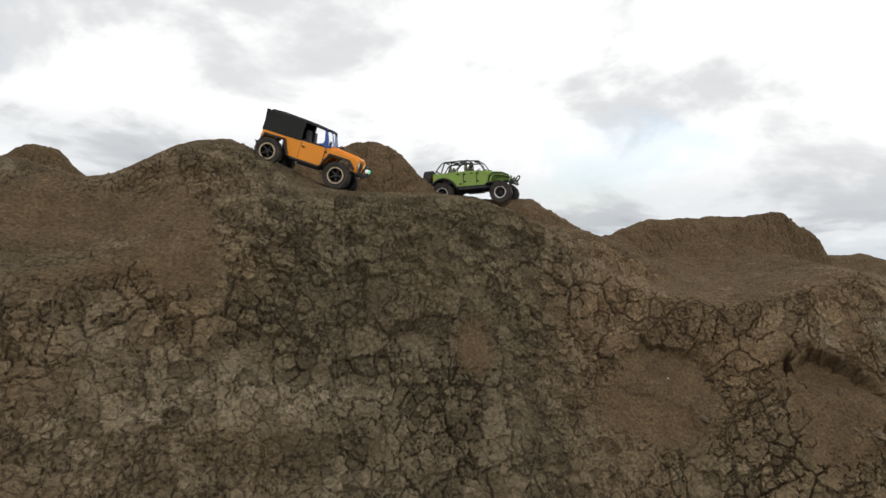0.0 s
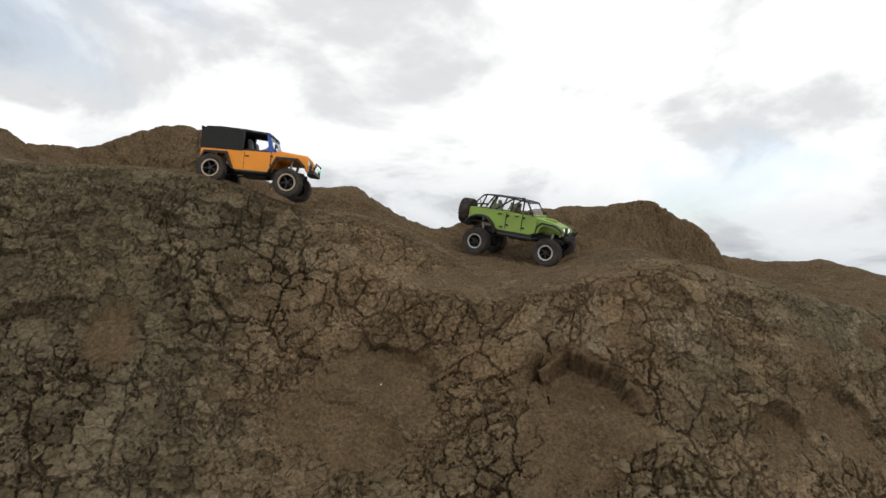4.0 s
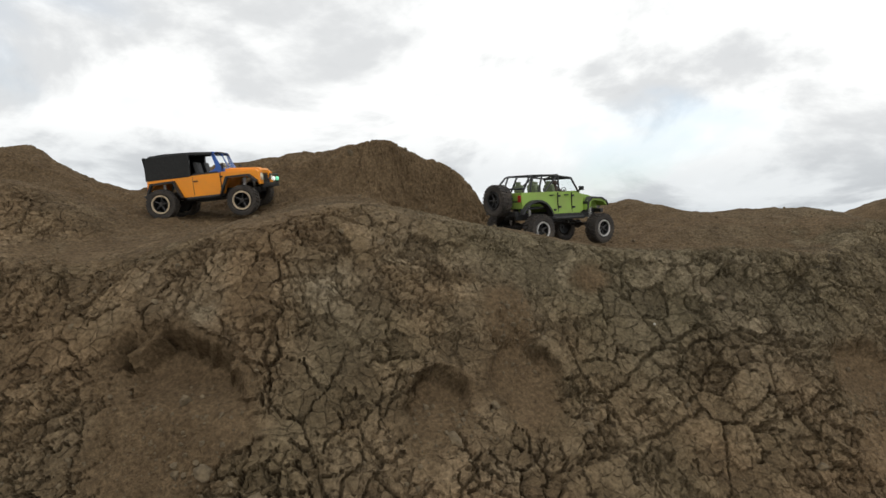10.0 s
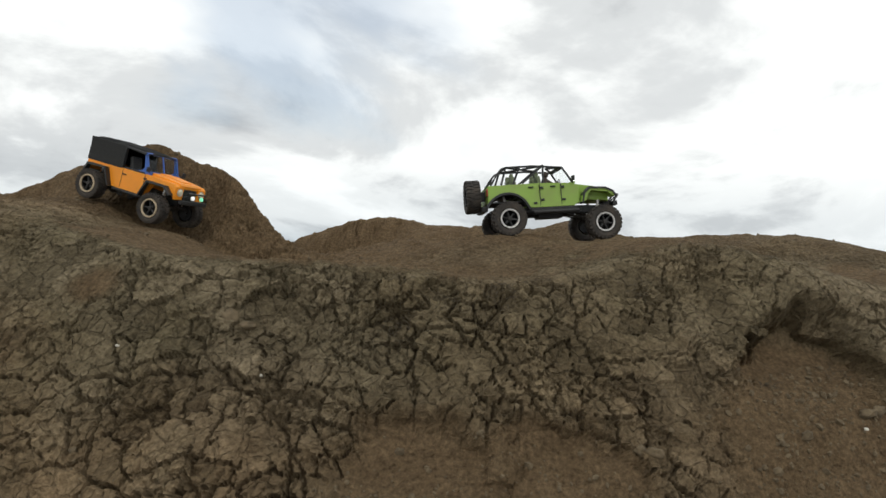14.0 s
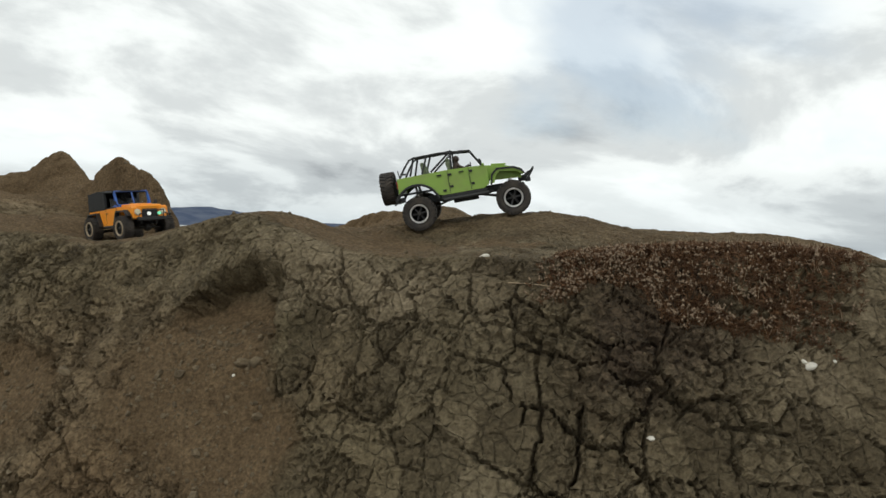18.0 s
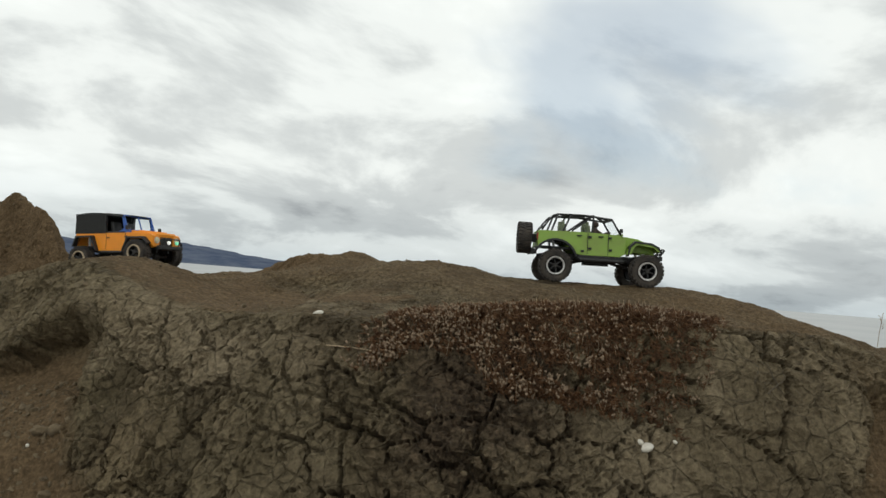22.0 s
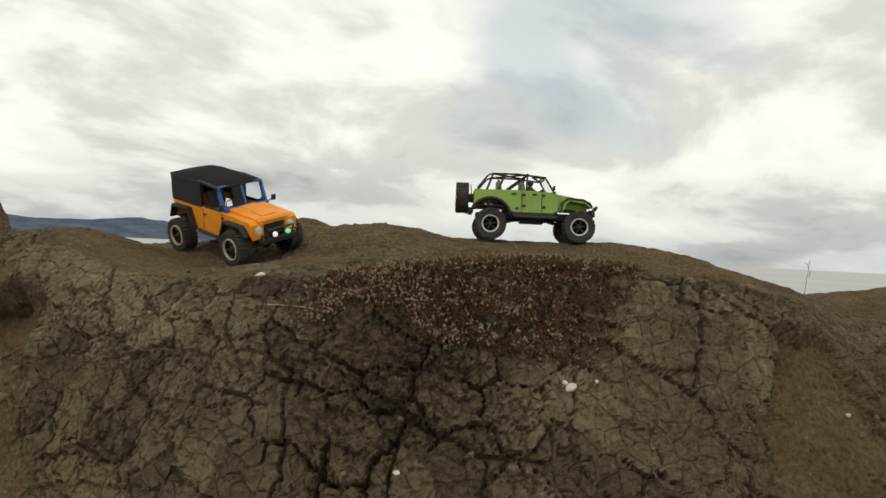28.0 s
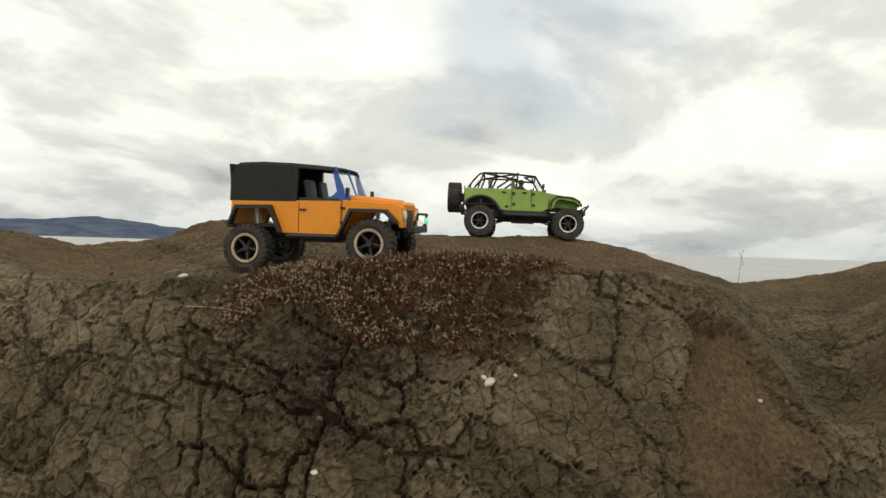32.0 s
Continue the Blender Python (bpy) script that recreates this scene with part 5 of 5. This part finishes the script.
def pale_stones():
    rng = random.Random(31)
    spots = [(5.67, 1.81, 0.014, 0.006, "flat white stone lying on the clay"), (6.34, 1.87, 0.016, 0.006, "broken white shell piece in the crust"), (6.33, 1.87, 0.007, 0.005, "small white chip in the crust"),
             (6.38, 1.9, 0.005, 0.004, "small white chip in the crust"), (6.11, 1.67, 0.008, 0.003, "pale curled shell piece in the crust"),
             (6.79, 2.21, 0.006, 0.004, "pale stone in the gully's side"), (5.19, 1.51, 0.006, 0.004, "small white stone in the slid soil"),
             (1.75, 1.86, 0.005, 0.004, "small white stone on the slope"), (3.9, 1.41, 0.006, 0.004, "small white stone on the slope"), (3.55, 1.47, 0.005, 0.004, "small white stone on the slope")]
    for s, d, a, b, label in spots:
        x, y = to_world(s, d)
        z = on_ground(x, y)
        if z is None:
            continue
        bm = bmesh.new()
        bmesh.ops.create_icosphere(bm, subdivisions=2, radius=1.0)
        for v in bm.verts:
            v.co *= 1 + 0.28 * noise.noise(v.co * 1.7 + Vector((s * 7, d * 3, 0)))
        m = pose(x, y, z + b * 0.35, rng.uniform(20, 50), rng.uniform(-15, 15), 23 + rng.uniform(-40, 40)) @ Matrix.Diagonal((a, a * 0.62, b, 1))
        bmesh.ops.transform(bm, matrix=m, verts=bm.verts)
        tagged(part("white_stone", bm, PALE, None, "", True), label, "stone", "white stones")
    # larger clods that have come to rest on the slid soil and the crust
    clods = [(5.2, 1.53, 0.022), (5.23, 1.54, 0.017), (4.72, 1.38, 0.02), (4.69, 1.39, 0.016), (3.78, 1.53, 0.026), (3.83, 1.51, 0.02), (2.38, 1.38, 0.03), (2.44, 1.35, 0.024), (2.39, 1.33, 0.034), (2.49, 1.31, 0.026), (2.35, 1.43, 0.024), (1.81, 1.73, 0.02), (1.07, 1.89, 0.018), (0.69, 1.91, 0.02), (2.88, 1.34, 0.02), (3.23, 1.33, 0.022), (5.29, 1.5, 0.018)]
    for k, (s, d, r) in enumerate(clods):
        x, y = to_world(s, d)
        z = on_ground(x, y)
        if z is None:
            continue
        bm = bmesh.new()
        bmesh.ops.create_icosphere(bm, subdivisions=3, radius=1.0)
        for v in bm.verts:
            q = v.co * 1.6 + Vector((k * 3.7, 0, 0))
            v.co *= 1 + 0.4 * noise.noise(q) + 0.18 * noise.noise(q * 2.7) + 0.1 * noise.noise(q * 6.0)
        m = pose(x, y, z - r * 0.1, rng.uniform(0, 40), rng.uniform(-30, 30), rng.uniform(0, 360)) @ Matrix.Diagonal((r, r * rng.uniform(0.6, 0.9), r * rng.uniform(0.45, 0.7), 1))
        bmesh.ops.transform(bm, matrix=m, verts=bm.verts)
        tagged(part("clay_clod", bm, CLOD, None, "", True), "rough lump of dry brown clay resting on the slope", "clay clod", "clay clods")


scatter_clods()
dried_plants()
dead_stalks()
pale_stones()


# ---------------------------------------------------------------- what moves
# seconds, x, y, z of the car on its wheels, heading, nose up, lean
GREEN_WAY = [
    (0, 0.205, 3.526, 1.386, -19.4, 8.2, -0.7),
    (0.5, 0.275, 3.534, 1.391, -16.8, 7.4, -1.6),
    (1, 0.388, 3.499, 1.390, -10.8, -1.0, -3.0),
    (1.5, 0.554, 3.454, 1.363, -8.8, -18.0, -2.1),
    (2, 0.810, 3.422, 1.282, -11.8, -18.7, 0.5),
    (2.5, 0.981, 3.375, 1.230, -14.4, -11.9, 2.8),
    (3, 1.046, 3.344, 1.220, -13.6, -10.1, 4.0),
    (3.5, 1.160, 3.305, 1.199, -19.6, -8.9, 3.5),
    (5.5, 1.523, 2.975, 1.177, -20.0, 8.5, 9.9),
    (6, 1.573, 2.950, 1.186, -15.8, 10.7, 9.4),
    (6.5, 1.596, 2.965, 1.190, -10.8, 11.6, 7.5),
    (7, 1.624, 2.979, 1.202, -3.8, 11.8, 4.7),
    (7.5, 1.788, 2.990, 1.214, 7.1, 7.1, 4.9),
    (8, 1.964, 3.051, 1.204, 18.2, -9.9, 2.9),
    (8.5, 2.114, 3.105, 1.168, 30.3, -6.5, 0.9),
    (9, 2.219, 3.166, 1.138, 36.0, -6.9, -0.5),
    (9.5, 2.347, 3.257, 1.116, 39.2, -3.1, -1.2),
    (10, 2.501, 3.385, 1.105, 35.5, 3.3, 0.2),
    (10.5, 2.647, 3.515, 1.103, 31.8, 2.9, 3.3),
    (11, 2.786, 3.603, 1.124, 28.7, 1.7, 4.2),
    (11.5, 2.894, 3.658, 1.151, 29.5, 6.5, 6.0),
    (12, 2.980, 3.683, 1.166, 30.0, 11.0, 6.7),
    (12.5, 3.060, 3.722, 1.177, 31.3, 12.5, 3.8),
    (13, 3.132, 3.813, 1.188, 29.4, 9.1, -1.6),
    (13.5, 3.193, 3.852, 1.212, 30.6, 8.4, -2.6),
    (15.5, 3.716, 4.151, 1.186, 34.5, -1.4, 0.8),
    (16, 3.781, 4.154, 1.193, 32.8, -1.5, 3.4),
    (16.5, 3.839, 4.182, 1.198, 36.0, 3.9, 7.3),
    (17, 3.858, 4.215, 1.213, 40.5, 9.9, 8.8),
    (17.5, 3.859, 4.235, 1.223, 46.0, 12.1, 8.1),
    (18, 3.885, 4.307, 1.237, 49.8, 13.3, 6.1),
    (18.5, 3.884, 4.422, 1.253, 57.3, 2.5, 2.0),
    (19, 3.851, 4.505, 1.257, 63.3, -4.7, -1.2),
    (19.5, 3.850, 4.600, 1.263, 65.3, -4.7, -2.5),
    (20, 3.916, 4.729, 1.255, 61.6, -4.0, -0.1),
    (20.5, 3.979, 4.840, 1.255, 55.7, -2.4, 1.0),
    (21, 4.096, 4.962, 1.249, 52.3, -1.9, 0.9),
    (21.5, 4.182, 5.097, 1.248, 52.1, 0.9, 0.8),
    (22, 4.190, 5.115, 1.249, 51.8, 0.8, 1.4),
    (22.5, 4.200, 5.116, 1.246, 50.0, 0.8, 0.8),
    (23, 4.207, 5.103, 1.247, 50.0, 0.8, 0.8),
    (23.5, 4.210, 5.098, 1.247, 50.7, 0.7, 0.6),
    (24, 4.206, 5.097, 1.246, 49.4, 0.7, 1.2),
    (24.5, 4.206, 5.101, 1.246, 48.4, 0.7, 1.2),
    (25, 4.201, 5.097, 1.245, 48.8, 1.0, 1.3),
    (25.5, 4.196, 5.094, 1.247, 51.7, 0.6, 1.2),
    (27.5, 4.172, 5.092, 1.246, 49.5, 0.5, -0.5),
    (28, 4.173, 5.089, 1.249, 49.5, 0.2, -1.5),
    (28.5, 4.171, 5.082, 1.239, 51.4, -0.1, -2.3),
    (29, 4.160, 5.085, 1.243, 52.9, 0.1, -2.8),
    (29.5, 4.145, 5.087, 1.245, 52.8, -0.3, -2.9),
    (30, 4.145, 5.091, 1.246, 51.5, -0.3, -3.0),
    (30.5, 4.140, 5.095, 1.249, 50.8, -0.1, -3.4),
    (31, 4.194, 5.150, 1.246, 49.0, 0.2, -3.1),
    (31.5, 4.245, 5.193, 1.242, 45.3, 1.0, -3.6),
    (32, 4.296, 5.232, 1.240, 42.0, -0.8, -4.4),
]
ORANGE_WAY = [
    (0, -0.564, 2.577, 1.395, -6.5, -13.3, 1.9),
    (0.5, -0.411, 2.540, 1.371, 2.6, -3.9, 2.1),
    (1, -0.273, 2.523, 1.367, 10.1, 3.5, 1.6),
    (1.5, -0.162, 2.546, 1.370, 15.2, 8.0, -1.8),
    (2, -0.090, 2.602, 1.374, 16.0, 5.2, -6.2),
    (2.5, 0.004, 2.635, 1.370, 16.2, 4.3, -5.3),
    (3, 0.094, 2.679, 1.363, 13.2, 3.4, -4.1),
    (3.5, 0.192, 2.726, 1.338, 11.1, 1.1, -3.1),
    (5.5, 0.482, 2.906, 1.336, -9.9, -4.3, -2.0),
    (6, 0.581, 2.982, 1.326, 0.2, -11.0, 0.7),
    (6.5, 0.742, 3.080, 1.292, -3.1, -20.8, 2.1),
    (7, 0.817, 3.092, 1.265, -3.4, -15.6, 2.3),
    (7.5, 0.885, 3.047, 1.247, -4.9, -14.0, 2.2),
    (8, 0.991, 3.062, 1.203, -8.6, -16.8, 1.9),
    (8.5, 1.060, 3.091, 1.190, 0.9, -13.9, 3.5),
    (9, 1.148, 3.110, 1.176, 5.7, -8.5, 5.9),
    (9.5, 1.233, 3.177, 1.167, -1.7, 1.2, 5.2),
    (10, 1.286, 3.235, 1.181, -2.5, 6.9, 4.2),
    (10.5, 1.373, 3.179, 1.185, -3.9, 9.8, 4.1),
    (11, 1.423, 3.189, 1.195, -2.3, 10.5, 3.9),
    (11.5, 1.467, 3.226, 1.204, -2.1, 8.9, 5.7),
    (12, 1.502, 3.236, 1.219, -3.5, 7.0, 5.9),
    (12.5, 1.567, 3.217, 1.230, -2.3, 6.4, 4.2),
    (13, 1.662, 3.261, 1.226, 0.2, 2.3, 0.4),
    (13.5, 1.767, 3.286, 1.239, 10.1, -13.6, 0.7),
    (15.5, 2.532, 3.590, 1.083, 2.6, -2.7, 1.9),
    (16, 2.539, 3.556, 1.070, 7.3, 1.7, 5.2),
    (16.5, 2.547, 3.562, 1.073, 10.9, 5.0, 6.9),
    (17, 2.533, 3.567, 1.074, 12.0, 5.4, 7.9),
    (17.5, 2.533, 3.514, 1.072, 13.8, 5.7, 7.7),
    (18, 2.551, 3.465, 1.071, 15.6, 5.3, 7.1),
    (18.5, 2.551, 3.426, 1.066, 18.6, 5.4, 6.4),
    (19, 2.538, 3.409, 1.066, 22.3, 3.6, 5.3),
    (19.5, 2.523, 3.403, 1.070, 25.1, 5.6, 4.8),
    (20, 2.507, 3.468, 1.079, 23.4, 5.7, 5.5),
    (20.5, 2.494, 3.526, 1.079, 21.6, 7.2, 6.2),
    (21, 2.548, 3.615, 1.096, 23.0, 10.3, 5.4),
    (21.5, 2.686, 3.729, 1.131, 28.3, 9.5, 3.2),
    (22, 2.821, 3.848, 1.166, 34.0, 3.1, 1.3),
    (22.5, 2.918, 3.940, 1.175, 30.0, 1.2, -0.1),
    (23, 3.050, 4.005, 1.179, 24.4, 1.2, -1.8),
    (23.5, 3.160, 4.047, 1.182, 19.2, 0.1, -0.3),
    (24, 3.281, 4.080, 1.181, 15.8, -1.5, 2.8),
    (24.5, 3.330, 4.085, 1.184, 14.8, -1.9, 3.4),
    (25, 3.400, 4.089, 1.182, 13.2, -3.0, 4.3),
    (25.5, 3.483, 4.095, 1.190, 11.7, -3.2, 5.9),
    (27.5, 3.852, 4.074, 1.172, 13.1, -13.2, 17.0),
    (28, 3.901, 4.078, 1.176, 13.0, -10.9, 16.1),
    (28.5, 3.995, 4.063, 1.168, 15.5, -8.2, 13.0),
    (29, 4.102, 4.053, 1.168, 18.4, -2.5, 11.5),
    (29.5, 4.244, 4.053, 1.154, 22.8, 3.4, 8.9),
    (30, 4.367, 4.050, 1.154, 25.7, 1.8, 6.9),
    (30.5, 4.426, 4.062, 1.156, 29.3, 0.8, 4.8),
    (31, 4.487, 4.085, 1.157, 30.9, -3.5, 4.2),
    (31.5, 4.551, 4.116, 1.156, 30.9, -4.9, 3.9),
    (32, 4.620, 4.159, 1.162, 36.0, -0.3, 2.3),
]


def drive(car, wheels, r, way):
    """Key a car along its way; its wheels roll and follow the ground."""
    walk(car, [(t, pose(x, y, z, lean, -nose, yaw)) for t, x, y, z, yaw, nose, lean in way])
    tab = np.array(way)
    ts = np.round(np.arange(0, 32.01, 0.1), 2)
    cols = [np.interp(ts, tab[:, 0], tab[:, k]) for k in range(1, 7)]
    home = [w.location.copy() for w in wheels]
    turn = np.zeros(len(ts))
    for i in range(1, len(ts)):
        yaw = radians(cols[3][i])
        go = (cols[0][i] - cols[0][i - 1]) * math.cos(yaw) + (cols[1][i] - cols[1][i - 1]) * math.sin(yaw)
        turn[i] = turn[i - 1] + math.degrees(go / r)
    for w, h in zip(wheels, home):
        lift = np.zeros(len(ts))
        for i in range(len(ts)):
            m = pose(cols[0][i], cols[1][i], cols[2][i], cols[5][i], -cols[4][i], cols[3][i])
            p = m @ Vector((h.x, h.y, 0))
            lift[i] = np.clip(height_xy(p.x, p.y) - p.z, -0.016, 0.012)
        lift = np.convolve(np.pad(lift, 3, mode="edge"), np.ones(7) / 7, mode="valid")
        walk(w, [(float(t), pose(h.x, h.y, h.z + float(dz), 0, float(a), 0)) for t, dz, a in zip(ts, lift, turn)])


def motions():
    drive(green, green_wheels, green_r, GREEN_WAY)
    drive(orange, orange_wheels, orange_r, ORANGE_WAY)


motions()
